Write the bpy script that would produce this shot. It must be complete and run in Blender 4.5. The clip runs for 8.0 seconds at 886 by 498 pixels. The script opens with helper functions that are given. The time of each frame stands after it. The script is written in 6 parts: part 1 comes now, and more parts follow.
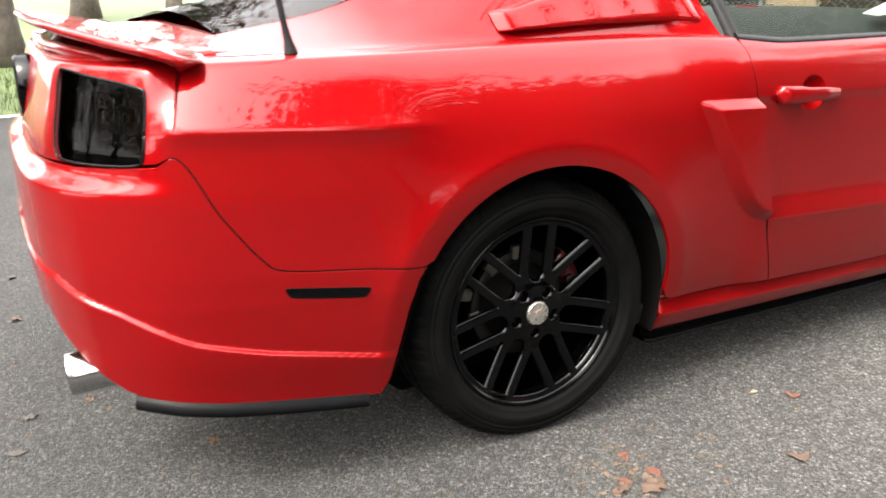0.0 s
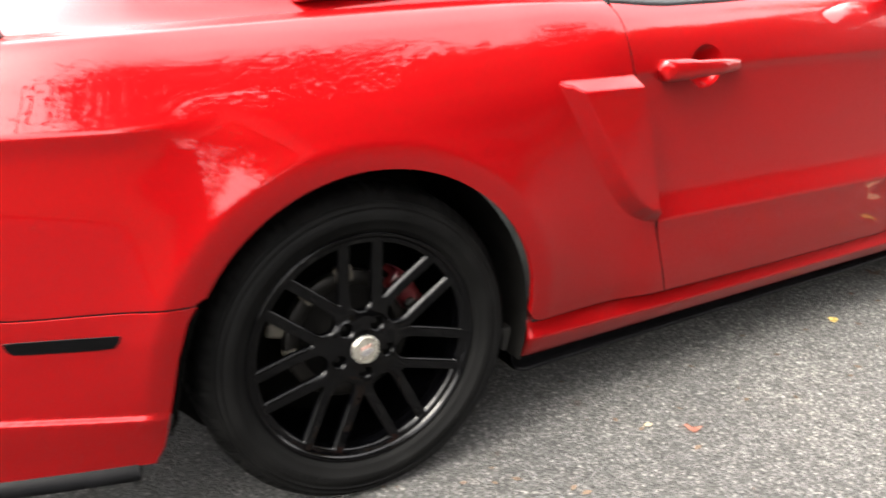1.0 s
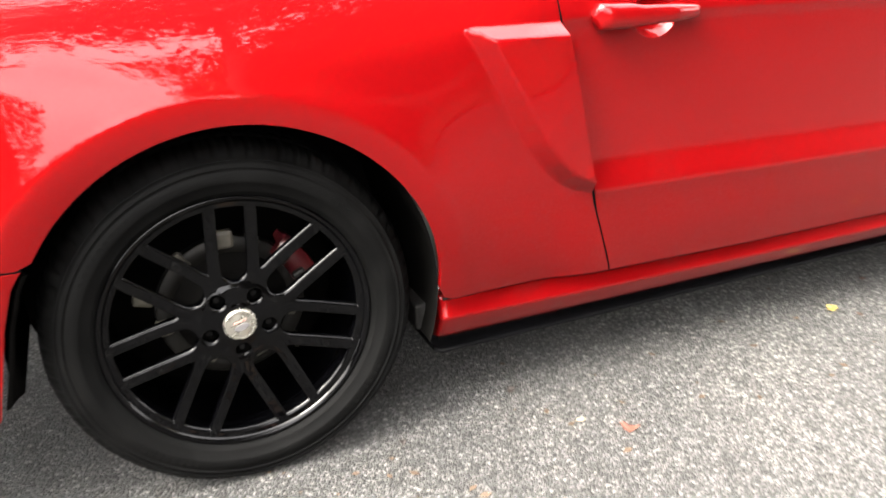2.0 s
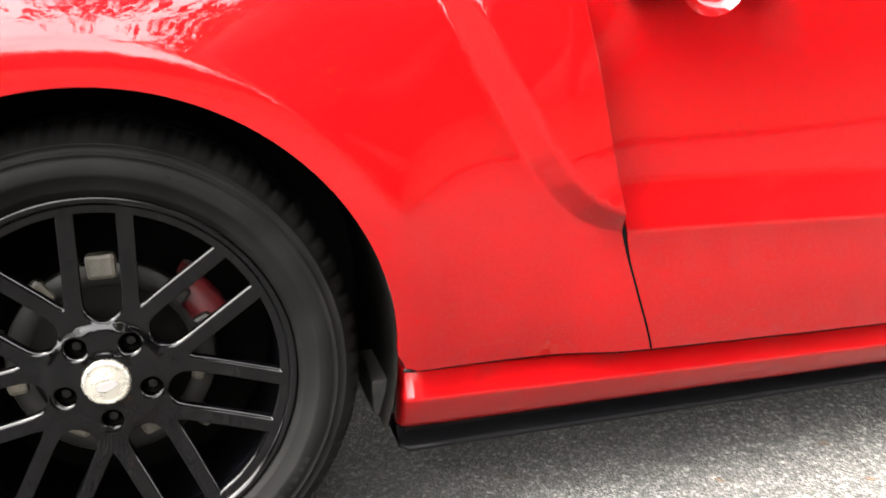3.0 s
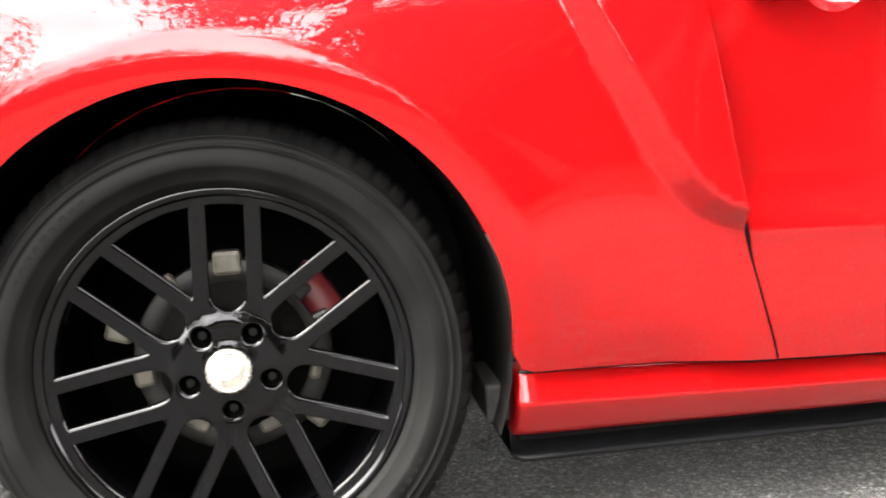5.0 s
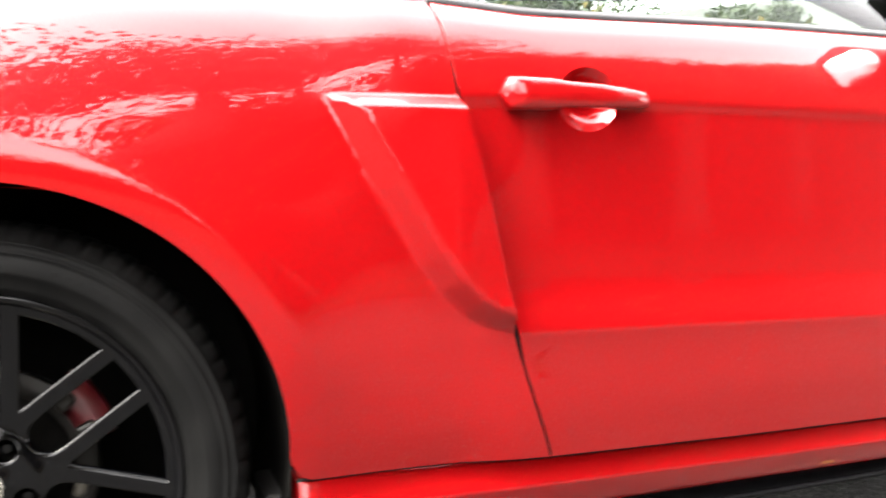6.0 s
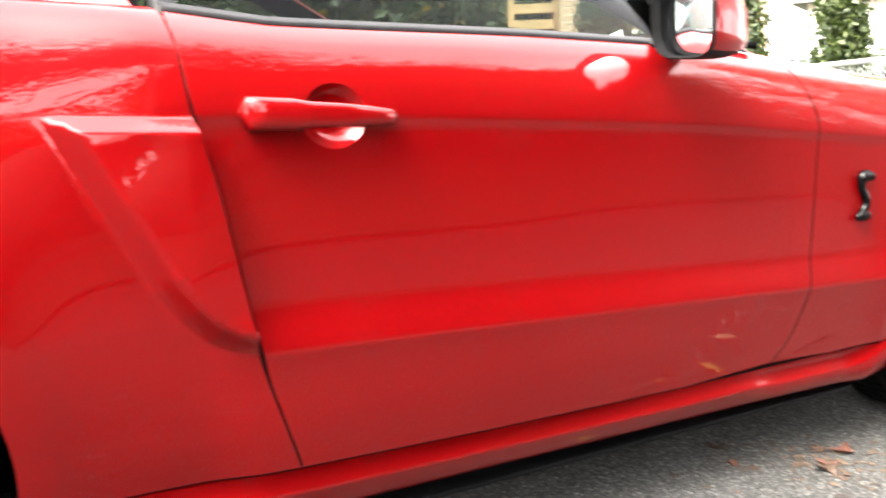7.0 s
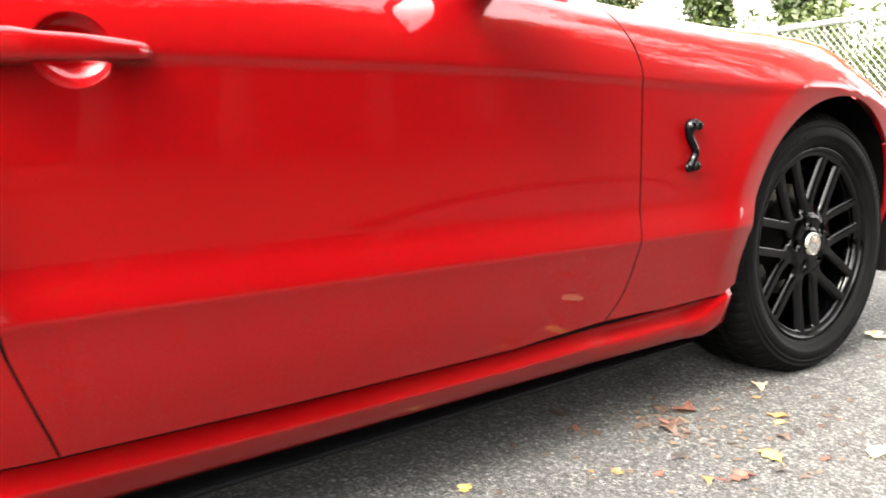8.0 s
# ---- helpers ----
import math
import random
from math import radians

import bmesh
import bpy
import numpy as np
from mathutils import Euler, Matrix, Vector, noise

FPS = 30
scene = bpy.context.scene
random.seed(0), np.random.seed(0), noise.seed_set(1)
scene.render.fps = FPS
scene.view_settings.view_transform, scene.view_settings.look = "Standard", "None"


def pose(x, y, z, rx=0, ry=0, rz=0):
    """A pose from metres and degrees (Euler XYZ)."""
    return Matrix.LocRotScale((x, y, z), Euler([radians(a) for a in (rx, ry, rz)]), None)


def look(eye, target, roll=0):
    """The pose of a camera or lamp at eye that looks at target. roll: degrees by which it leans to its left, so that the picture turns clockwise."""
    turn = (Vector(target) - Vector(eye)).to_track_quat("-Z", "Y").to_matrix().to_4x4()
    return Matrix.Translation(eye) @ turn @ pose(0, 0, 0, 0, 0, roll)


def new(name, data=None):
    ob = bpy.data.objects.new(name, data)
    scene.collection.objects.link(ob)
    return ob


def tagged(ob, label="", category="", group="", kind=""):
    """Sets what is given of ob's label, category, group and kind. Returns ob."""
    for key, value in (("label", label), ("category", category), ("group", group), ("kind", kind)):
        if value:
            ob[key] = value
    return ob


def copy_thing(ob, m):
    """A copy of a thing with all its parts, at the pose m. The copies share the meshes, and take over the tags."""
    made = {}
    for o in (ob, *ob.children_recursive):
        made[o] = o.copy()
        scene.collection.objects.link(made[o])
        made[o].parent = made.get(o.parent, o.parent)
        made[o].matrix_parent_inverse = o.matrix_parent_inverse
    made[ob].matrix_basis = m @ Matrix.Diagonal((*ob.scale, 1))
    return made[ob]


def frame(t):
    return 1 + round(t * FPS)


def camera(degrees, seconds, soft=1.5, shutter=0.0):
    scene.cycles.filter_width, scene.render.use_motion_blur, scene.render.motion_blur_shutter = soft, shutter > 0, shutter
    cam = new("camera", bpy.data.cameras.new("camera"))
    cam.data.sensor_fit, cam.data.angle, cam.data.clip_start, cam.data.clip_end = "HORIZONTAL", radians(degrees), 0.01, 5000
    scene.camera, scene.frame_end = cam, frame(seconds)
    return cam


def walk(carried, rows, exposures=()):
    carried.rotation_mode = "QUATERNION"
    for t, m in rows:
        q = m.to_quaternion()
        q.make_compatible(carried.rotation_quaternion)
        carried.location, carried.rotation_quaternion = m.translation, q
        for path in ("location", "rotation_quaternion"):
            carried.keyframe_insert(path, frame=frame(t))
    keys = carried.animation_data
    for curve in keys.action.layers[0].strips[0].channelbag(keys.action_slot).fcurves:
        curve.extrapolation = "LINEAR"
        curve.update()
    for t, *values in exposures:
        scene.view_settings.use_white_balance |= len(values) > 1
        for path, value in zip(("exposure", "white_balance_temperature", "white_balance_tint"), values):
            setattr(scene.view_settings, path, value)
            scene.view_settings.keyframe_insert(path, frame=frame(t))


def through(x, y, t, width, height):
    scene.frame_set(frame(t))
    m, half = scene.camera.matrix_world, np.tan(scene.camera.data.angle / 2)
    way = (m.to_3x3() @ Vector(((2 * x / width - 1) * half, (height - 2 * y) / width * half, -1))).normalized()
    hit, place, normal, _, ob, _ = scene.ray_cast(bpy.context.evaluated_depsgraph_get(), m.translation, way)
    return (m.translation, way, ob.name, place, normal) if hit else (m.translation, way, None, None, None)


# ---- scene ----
cam = camera(53.9, 8.0, 1.7, 0.5)
PATH = [
    (0, (-1.167, -1.762, 1.204), (-0.306, -0.066, 0.589), -1.2),
    (0.5, (-0.893, -1.658, 1.182), (-0.09, 0.06, 0.546), -2.8),
    (1, (-0.622, -1.549, 1.157), (0.256, 0.117, 0.482), -2.7),
    (1.5, (-0.391, -1.574, 1.134), (0.429, 0.084, 0.372), -2.0),
    (1.7, (-0.31, -1.578, 1.131), (0.45, 0.099, 0.349), -2.4),
    (3, (0.183, -1.193, 0.791), (0.652, 0.69, 0.308), -2.2),
    (3.5, (0.197, -1.197, 0.651), (0.618, 0.739, 0.384), -2.9),
    (4, (0.114, -1.215, 0.668), (0.364, 0.75, 0.392), -4.0),
    (4.2, (0.086, -1.208, 0.665), (0.318, 0.76, 0.389), -3.9),
    (5.3, (0.168, -1.22, 0.662), (0.481, 0.737, 0.399), -1.7),
    (5.5, (0.173, -1.225, 0.670), (0.592, 0.714, 0.422), -1.9),
    (6, (0.225, -1.248, 0.678), (0.867, 0.645, 0.602), -2.3),
    (6.5, (0.304, -1.252, 0.857), (1.098, 0.564, 0.587), -1.0),
    (7, (0.365, -1.292, 0.837), (1.329, 0.436, 0.545), -1.6),
    (7.5, (0.46, -1.314, 0.818), (1.545, 0.336, 0.498), -2.6),
    (8, (0.575, -1.277, 0.748), (1.73, 0.325, 0.431), -2.8),
]
BASE = 4.15
EXPOSURES = [(t, BASE + e) for t, e in ((0.0, -1.50), (0.5, -1.28), (1.7, -0.80), (2.8, 0.05), (3.5, 0.52), (4.2, 0.58), (5.5, 0.48), (6.0, 0.0), (6.5, -0.58), (8.0, -0.70))]
walk(cam, [(t, look(eye, target, roll)) for t, eye, target, roll in PATH], EXPOSURES)

# ---- light ----
SUN_FROM = (-6.0, -1.4, 8.0)
world = bpy.data.worlds.new("sky")
scene.world = world
world.use_nodes = True
wn = world.node_tree
sky = wn.nodes.new("ShaderNodeTexSky")
sky.sky_type, sky.sun_disc = "NISHITA", False
sky.sun_elevation, sky.sun_rotation = radians(52), radians(257)
sky.air_density, sky.dust_density = 1.2, 8.0
wn.nodes["Background"].inputs["Strength"].default_value = 0.0525
veil, clouds = wn.nodes.new("ShaderNodeMix"), wn.nodes.new("ShaderNodeTexNoise")
veil.data_type = "RGBA"
clouds.inputs["Scale"].default_value, clouds.inputs["Detail"].default_value = 2.2, 5.0
spread = wn.nodes.new("ShaderNodeMapRange")
spread.inputs["From Min"].default_value, spread.inputs["From Max"].default_value = 0.3, 0.7
spread.inputs["To Min"].default_value, spread.inputs["To Max"].default_value = 0.5, 1.0
wn.links.new(clouds.outputs["Fac"], spread.inputs["Value"])
wn.links.new(spread.outputs[0], veil.inputs[0])
wn.links.new(sky.outputs[0], veil.inputs[6])
veil.inputs[7].default_value = (30.0, 29.0, 28.8, 1)
# the hazy glow of the sky round the sun
away, near_sun = wn.nodes.new("ShaderNodeTexCoord"), wn.nodes.new("ShaderNodeVectorMath")
near_sun.operation = "DOT_PRODUCT"
near_sun.inputs[1].default_value = Vector(SUN_FROM).normalized()
wn.links.new(away.outputs["Generated"], near_sun.inputs[0])
glow, total = wn.nodes.new("ShaderNodeMath"), wn.nodes.new("ShaderNodeMix")
glow.operation = "POWER"
only_front = wn.nodes.new("ShaderNodeMath")
only_front.operation = "MAXIMUM"
only_front.inputs[1].default_value = 0.0
glow.inputs[1].default_value = 12.0
wn.links.new(near_sun.outputs["Value"], only_front.inputs[0])
wn.links.new(only_front.outputs[0], glow.inputs[0])
total.data_type, total.blend_type = "RGBA", "ADD"
wn.links.new(glow.outputs[0], total.inputs[0])
wn.links.new(veil.outputs[2], total.inputs[6])
total.inputs[7].default_value = (92.0, 87.0, 79.0, 1)
wn.links.new(total.outputs[2], wn.nodes["Background"].inputs["Color"])

sun_data = bpy.data.lights.new("sun", "SUN")
sun_data.energy, sun_data.angle, sun_data.color = 1.3, radians(24), (1.0, 0.95, 0.86)
sun = new("sun", sun_data)
sun.matrix_world = look(SUN_FROM, (0, 0, 0))


# ---- materials ----
def material(name, base=(0.5, 0.5, 0.5), rough=0.5, metal=0.0, coat=0.0, spec=0.5):
    m = bpy.data.materials.new(name)
    m.use_nodes = True
    b = m.node_tree.nodes["Principled BSDF"]
    b.inputs["Base Color"].default_value = (*base, 1)
    b.inputs["Roughness"].default_value = rough
    b.inputs["Metallic"].default_value = metal
    b.inputs["Coat Weight"].default_value = coat
    b.inputs["Coat Roughness"].default_value = 0.03
    b.inputs["Specular IOR Level"].default_value = spec
    return m


def nd(m, kind, **sets):
    n = m.node_tree.nodes.new(kind)
    for key, value in sets.items():
        n.inputs[key.replace("_", " ")].default_value = value
    return n


def ln(m, a, b):
    m.node_tree.links.new(a, b)


def bsdf(m):
    return m.node_tree.nodes["Principled BSDF"]


def where(m, per_object=False):
    n = m.node_tree.nodes.new("ShaderNodeTexCoord" if per_object else "ShaderNodeNewGeometry")
    return n.outputs["Object"] if per_object else n.outputs["Position"]


def noise_node(m, scale, detail=4.0, rough=0.55, at=None):
    n = nd(m, "ShaderNodeTexNoise", Scale=scale, Detail=detail, Roughness=rough)
    ln(m, at or where(m), n.inputs["Vector"])
    return n.outputs["Fac"]


def ramp(m, fac, stops):
    n = m.node_tree.nodes.new("ShaderNodeValToRGB")
    e = n.color_ramp.elements
    while len(e) < len(stops):
        e.new(0.5)
    for k, (p, c) in enumerate(stops):
        e[k].position = p
        e[k].color = (*c, 1) if len(c) == 3 else c
    ln(m, fac, n.inputs["Fac"])
    return n.outputs["Color"]


def mixed(m, a, b, fac, mode="MIX"):
    n = m.node_tree.nodes.new("ShaderNodeMix")
    n.data_type, n.blend_type = "RGBA", mode
    for socket, value in ((n.inputs[0], fac), (n.inputs[6], a), (n.inputs[7], b)):
        if isinstance(value, (int, float)):
            socket.default_value = value
        elif isinstance(value, tuple):
            socket.default_value = (*value, 1)
        else:
            ln(m, value, socket)
    return n.outputs[2]


def bump(m, height, strength, distance):
    n = nd(m, "ShaderNodeBump", Strength=strength, Distance=distance)
    ln(m, height, n.inputs["Height"])
    ln(m, n.outputs[0], bsdf(m).inputs["Normal"])
    return n


def to_range(m, fac, low, high, a=0.0, b=1.0):
    n = nd(m, "ShaderNodeMapRange", From_Min=a, From_Max=b, To_Min=low, To_Max=high)
    ln(m, fac, n.inputs["Value"])
    return n.outputs[0]


def paint_red():
    m = material("red_paint", (0.55, 0.008, 0.012), 0.42, 0.55, 0.75, 0.0)
    dust = noise_node(m, 9.0, 6.0, 0.62)
    grime = noise_node(m, 55.0, 3.0)
    veil = ramp(m, dust, [(0.45, (0, 0, 0)), (0.8, (1, 1, 1))])
    fine = mixed(m, veil, grime, 0.45, "MULTIPLY")
    ln(m, mixed(m, (0.185, 0.0017, 0.0025), (0.145, 0.005, 0.006), to_range(m, fine, 0.0, 0.07)), bsdf(m).inputs["Base Color"])
    ln(m, to_range(m, dust, 0.008, 0.03, 0.3, 0.8), bsdf(m).inputs["Coat Roughness"])
    bsdf(m).inputs["Coat IOR"].default_value = 1.42
    peel = noise_node(m, 140.0, 1.0)
    n = nd(m, "ShaderNodeBump", Strength=0.012, Distance=0.002)
    ln(m, peel, n.inputs["Height"])
    ln(m, n.outputs[0], bsdf(m).inputs["Coat Normal"])
    return m


def rubber():
    m = material("tyre_rubber", (0.014, 0.014, 0.014), 0.62, 0.0, 0.0, 0.05)
    a = noise_node(m, 14.0, 5.0)
    ln(m, ramp(m, a, [(0.35, (0.0014, 0.0014, 0.0014)), (0.75, (0.0034, 0.0034, 0.0033))]), bsdf(m).inputs["Base Color"])
    ln(m, to_range(m, a, 0.5, 0.75), bsdf(m).inputs["Roughness"])
    bump(m, noise_node(m, 420.0, 2.0), 0.18, 0.001)
    return m


def asphalt():
    m = material("asphalt", (0.2, 0.2, 0.2), 0.9)
    grit = nd(m, "ShaderNodeTexVoronoi", Scale=210.0, Randomness=1.0)
    ln(m, where(m), grit.inputs["Vector"])
    sep = m.node_tree.nodes.new("ShaderNodeSeparateColor")
    ln(m, grit.outputs["Color"], sep.inputs[0])
    stone = ramp(m, sep.outputs[0], [(0.0, (0.050, 0.050, 0.0495)), (0.3, (0.106, 0.1055, 0.104)), (0.75, (0.148, 0.147, 0.1445)), (1.0, (0.28, 0.278, 0.273))])
    coarse = nd(m, "ShaderNodeTexVoronoi", Scale=95.0, Randomness=1.0)
    ln(m, where(m), coarse.inputs["Vector"])
    pick = m.node_tree.nodes.new("ShaderNodeSeparateColor")
    ln(m, coarse.outputs["Color"], pick.inputs[0])
    stone = mixed(m, stone, ramp(m, pick.outputs[1], [(0.0, (0.50, 0.49, 0.48)), (0.35, (0.92, 0.92, 0.92)), (0.8, (1.05, 1.05, 1.04)), (1.0, (1.75, 1.72, 1.66))]), 0.8, "MULTIPLY")
    stone = mixed(m, stone, ramp(m, coarse.outputs["Distance"], [(0.22, (1.22, 1.22, 1.21)), (0.62, (0.42, 0.42, 0.41))]), 0.75, "MULTIPLY")
    fine = noise_node(m, 900.0, 2.0)
    big = noise_node(m, 1.3, 5.0, 0.6)
    mid = noise_node(m, 17.0, 5.0, 0.7)
    c = mixed(m, stone, ramp(m, fine, [(0.3, (0.62, 0.62, 0.62)), (0.7, (1.2, 1.2, 1.2))]), 0.5, "MULTIPLY")
    c = mixed(m, c, ramp(m, big, [(0.3, (0.8, 0.8, 0.8)), (0.7, (1.12, 1.11, 1.08))]), 1.0, "MULTIPLY")
    c = mixed(m, c, ramp(m, mid, [(0.35, (0.72, 0.71, 0.69)), (0.55, (1, 1, 1))]), 0.7, "MULTIPLY")
    pits = noise_node(m, 62.0, 3.0, 0.6)
    c = mixed(m, c, ramp(m, pits, [(0.30, (0.35, 0.34, 0.33)), (0.40, (1, 1, 1))]), 0.8, "MULTIPLY")
    # weaker light towards the car's tail, painted into the asphalt colour
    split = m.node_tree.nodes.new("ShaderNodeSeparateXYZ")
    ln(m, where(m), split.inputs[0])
    tail_dim = m.node_tree.nodes.new("ShaderNodeMath")
    tail_dim.operation = "MULTIPLY_ADD"
    tail_dim.inputs[1].default_value = 2.2
    ln(m, noise_node(m, 1.1, 4.0, 0.6), tail_dim.inputs[0])
    ln(m, split.outputs[0], tail_dim.inputs[2])
    c = mixed(m, c, ramp(m, to_range(m, tail_dim.outputs[0], 0.0, 1.0, 0.0, 2.6), [(0.0, (0.38, 0.383, 0.388)), (1.0, (1.0, 0.996, 0.986))]), 1.0, "MULTIPLY")
    # asphalt painted dimmer towards the verge, to mute its reflection in the doors
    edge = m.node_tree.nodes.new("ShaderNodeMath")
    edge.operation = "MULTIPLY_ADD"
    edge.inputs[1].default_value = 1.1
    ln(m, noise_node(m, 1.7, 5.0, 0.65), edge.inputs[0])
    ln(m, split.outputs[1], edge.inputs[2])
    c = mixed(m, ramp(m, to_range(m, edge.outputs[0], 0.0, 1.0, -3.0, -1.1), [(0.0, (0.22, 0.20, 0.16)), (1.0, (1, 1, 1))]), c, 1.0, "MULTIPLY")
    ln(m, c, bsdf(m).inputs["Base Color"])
    rise = nd(m, "ShaderNodeMath")
    rise.operation = "SUBTRACT"
    rise.inputs[0].default_value = 0.006
    ln(m, grit.outputs["Distance"], rise.inputs[1])
    bump(m, rise.outputs[0], 0.8, 0.6)
    return m


def tinted(name, tint, edge=0.04, rough=0.0):
    m = bpy.data.materials.new(name)
    m.use_nodes = True
    nt = m.node_tree
    nt.nodes.remove(nt.nodes["Principled BSDF"])
    clear, gloss = nt.nodes.new("ShaderNodeBsdfTransparent"), nt.nodes.new("ShaderNodeBsdfGlossy")
    clear.inputs[0].default_value = (*tint, 1)
    gloss.inputs["Roughness"].default_value = rough
    facing, mix = nt.nodes.new("ShaderNodeLayerWeight"), nt.nodes.new("ShaderNodeMixShader")
    facing.inputs["Blend"].default_value = 0.5
    steep, share = nt.nodes.new("ShaderNodeMath"), nt.nodes.new("ShaderNodeMath")
    steep.operation, share.operation = "POWER", "MULTIPLY_ADD"
    steep.inputs[1].default_value, share.inputs[1].default_value, share.inputs[2].default_value = 5.0, 0.35, edge
    nt.links.new(facing.outputs["Facing"], steep.inputs[0])
    nt.links.new(steep.outputs[0], share.inputs[0])
    for a, b in ((share.outputs[0], mix.inputs[0]), (clear.outputs[0], mix.inputs[1]), (gloss.outputs[0], mix.inputs[2]), (mix.outputs[0], nt.nodes["Material Output"].inputs[0])):
        nt.links.new(a, b)
    return m


def leafy(name, dark, light, through=0.35):
    dark, light = tuple(0.36 * c for c in dark), tuple(0.36 * c for c in light)
    m = material(name, dark, 0.5)
    n = m.node_tree.nodes.new("ShaderNodeNewGeometry")
    big = noise_node(m, 0.9, 3.0)
    c = ramp(m, n.outputs["Random Per Island"], [(0.0, dark), (0.6, tuple(0.5 * a + 0.5 * b for a, b in zip(dark, light))), (1.0, light)])
    c = mixed(m, c, ramp(m, big, [(0.3, (0.6, 0.65, 0.6)), (0.7, (1.2, 1.15, 1.0))]), 0.8, "MULTIPLY")
    ln(m, c, bsdf(m).inputs["Base Color"])
    glow = m.node_tree.nodes.new("ShaderNodeBsdfTranslucent")
    ln(m, c, glow.inputs[0])
    mix = nd(m, "ShaderNodeMixShader", Fac=through)
    ln(m, bsdf(m).outputs[0], mix.inputs[1])
    ln(m, glow.outputs[0], mix.inputs[2])
    ln(m, mix.outputs[0], m.node_tree.nodes["Material Output"].inputs[0])
    return m


def mottled(name, a, b, scale, rough=0.7, relief=0.0, size=0.01, metal=0.0, coat=0.0, spec=0.5):
    m = material(name, a, rough, metal, coat, spec)
    n = noise_node(m, scale, 5.0, 0.6)
    ln(m, ramp(m, n, [(0.3, a), (0.72, b)]), bsdf(m).inputs["Base Color"])
    ln(m, to_range(m, n, max(rough - 0.12, 0.02), min(rough + 0.12, 1.0)), bsdf(m).inputs["Roughness"])
    if relief:
        bump(m, noise_node(m, scale * 6, 3.0), relief, size)
    return m


RED = paint_red()
TYRE = rubber()
ASPHALT = asphalt()
BLACK_GLOSS = mottled("gloss_black_enamel", (0.0003, 0.0003, 0.0004), (0.0007, 0.0007, 0.0009), 40.0, 0.08, coat=0.36, spec=0.0)
BLACK_PLASTIC = mottled("black_plastic", (0.005, 0.005, 0.0055), (0.010, 0.0095, 0.010), 30.0, 0.55, 0.15, 0.001, spec=0.15)
DARK_LINER = mottled("dark_liner", (0.0024, 0.0023, 0.0022), (0.0048, 0.0046, 0.0043), 12.0, 0.9, spec=0.0)
SEAL = mottled("grey_rubber_seal", (0.016, 0.016, 0.017), (0.026, 0.026, 0.028), 25.0, 0.6, spec=0.1)
CHROME = mottled("chrome", (0.46, 0.455, 0.44), (0.56, 0.55, 0.54), 18.0, 0.12, metal=1.0)
SILVER = mottled("brushed_silver", (0.34, 0.33, 0.29), (0.46, 0.44, 0.39), 60.0, 0.28, metal=0.9)
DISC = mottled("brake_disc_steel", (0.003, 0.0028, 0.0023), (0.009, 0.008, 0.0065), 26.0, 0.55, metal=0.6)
BRACKET = mottled("dusty_grey_bracket", (0.006, 0.006, 0.0058), (0.016, 0.0155, 0.0145), 40.0, 0.6, spec=0.1)
TAN_STEEL = mottled("tan_dusty_steel", (0.030, 0.027, 0.020), (0.085, 0.076, 0.058), 45.0, 0.5, 0.3, 0.002)
CALIPER = mottled("red_caliper_paint", (0.045, 0.003, 0.004), (0.028, 0.002, 0.003), 30.0, 0.4)
GLASS = tinted("window_glass", (0.46, 0.51, 0.47), 0.004)
SMOKED = tinted("smoked_lens", (0.05, 0.014, 0.016), 0.008)
MIRROR = material("mirror_glass", (0.75, 0.77, 0.79), 0.01, 1.0)
LAMP_RED = mottled("dark_red_lens", (0.10, 0.006, 0.008), (0.05, 0.004, 0.005), 30.0, 0.15, coat=0.6)
INTERIOR = mottled("charcoal_interior", (0.007, 0.007, 0.0073), (0.012, 0.0118, 0.0118), 18.0, 0.7, 0.2, 0.002)
LINING = mottled("matt_black_lining", (0.005, 0.005, 0.0052), (0.009, 0.009, 0.0092), 22.0, 0.9, spec=0.0)
WHITE_PAPER = mottled("white_paper", (0.72, 0.73, 0.74), (0.82, 0.82, 0.82), 12.0, 0.7)
BLUE = material("dark_emblem_enamel", (0.10, 0.095, 0.095), 0.3)
SPLITTER = mottled("matt_black_splitter", (0.0016, 0.0016, 0.0018), (0.003, 0.003, 0.0034), 26.0, 0.4, 0.1, 0.001, spec=0.05)
RED_PRINT = material("faded_red_enamel", (0.30, 0.17, 0.14), 0.4)


# ---- geometry helpers ----
from mathutils.geometry import delaunay_2d_cdt as CDT

def part(name, bm, mat, parent=None, label=""):
    """One mesh object out of a bmesh or a mesh, under its thing."""
    if isinstance(bm, bpy.types.Mesh):
        me = bm
    else:
        me = bpy.data.meshes.new(name)
        bm.to_mesh(me)
        bm.free()
    if mat and not me.materials:
        me.materials.append(mat)
    ob = new(name, me)
    if parent:
        ob.parent = parent
    return tagged(ob, label) if label else ob


def thing(name, at=(0, 0, 0), label="", category="", group="", kind=""):
    ob = new(name)
    ob.location = at
    return tagged(ob, label, category, group, kind)


def pymesh(name, verts, faces, smooth=True, normals=None):
    me = bpy.data.meshes.new(name)
    me.from_pydata([tuple(map(float, v)) for v in verts], [], [tuple(map(int, f)) for f in faces])
    me.update()
    if smooth:
        me.polygons.foreach_set("use_smooth", [True] * len(me.polygons))
    if normals is not None:
        me.normals_split_custom_set_from_vertices([tuple(map(float, n)) for n in normals])
    return me


def smooth_all(bm, on=True):
    for f in bm.faces:
        f.smooth = on
    return bm


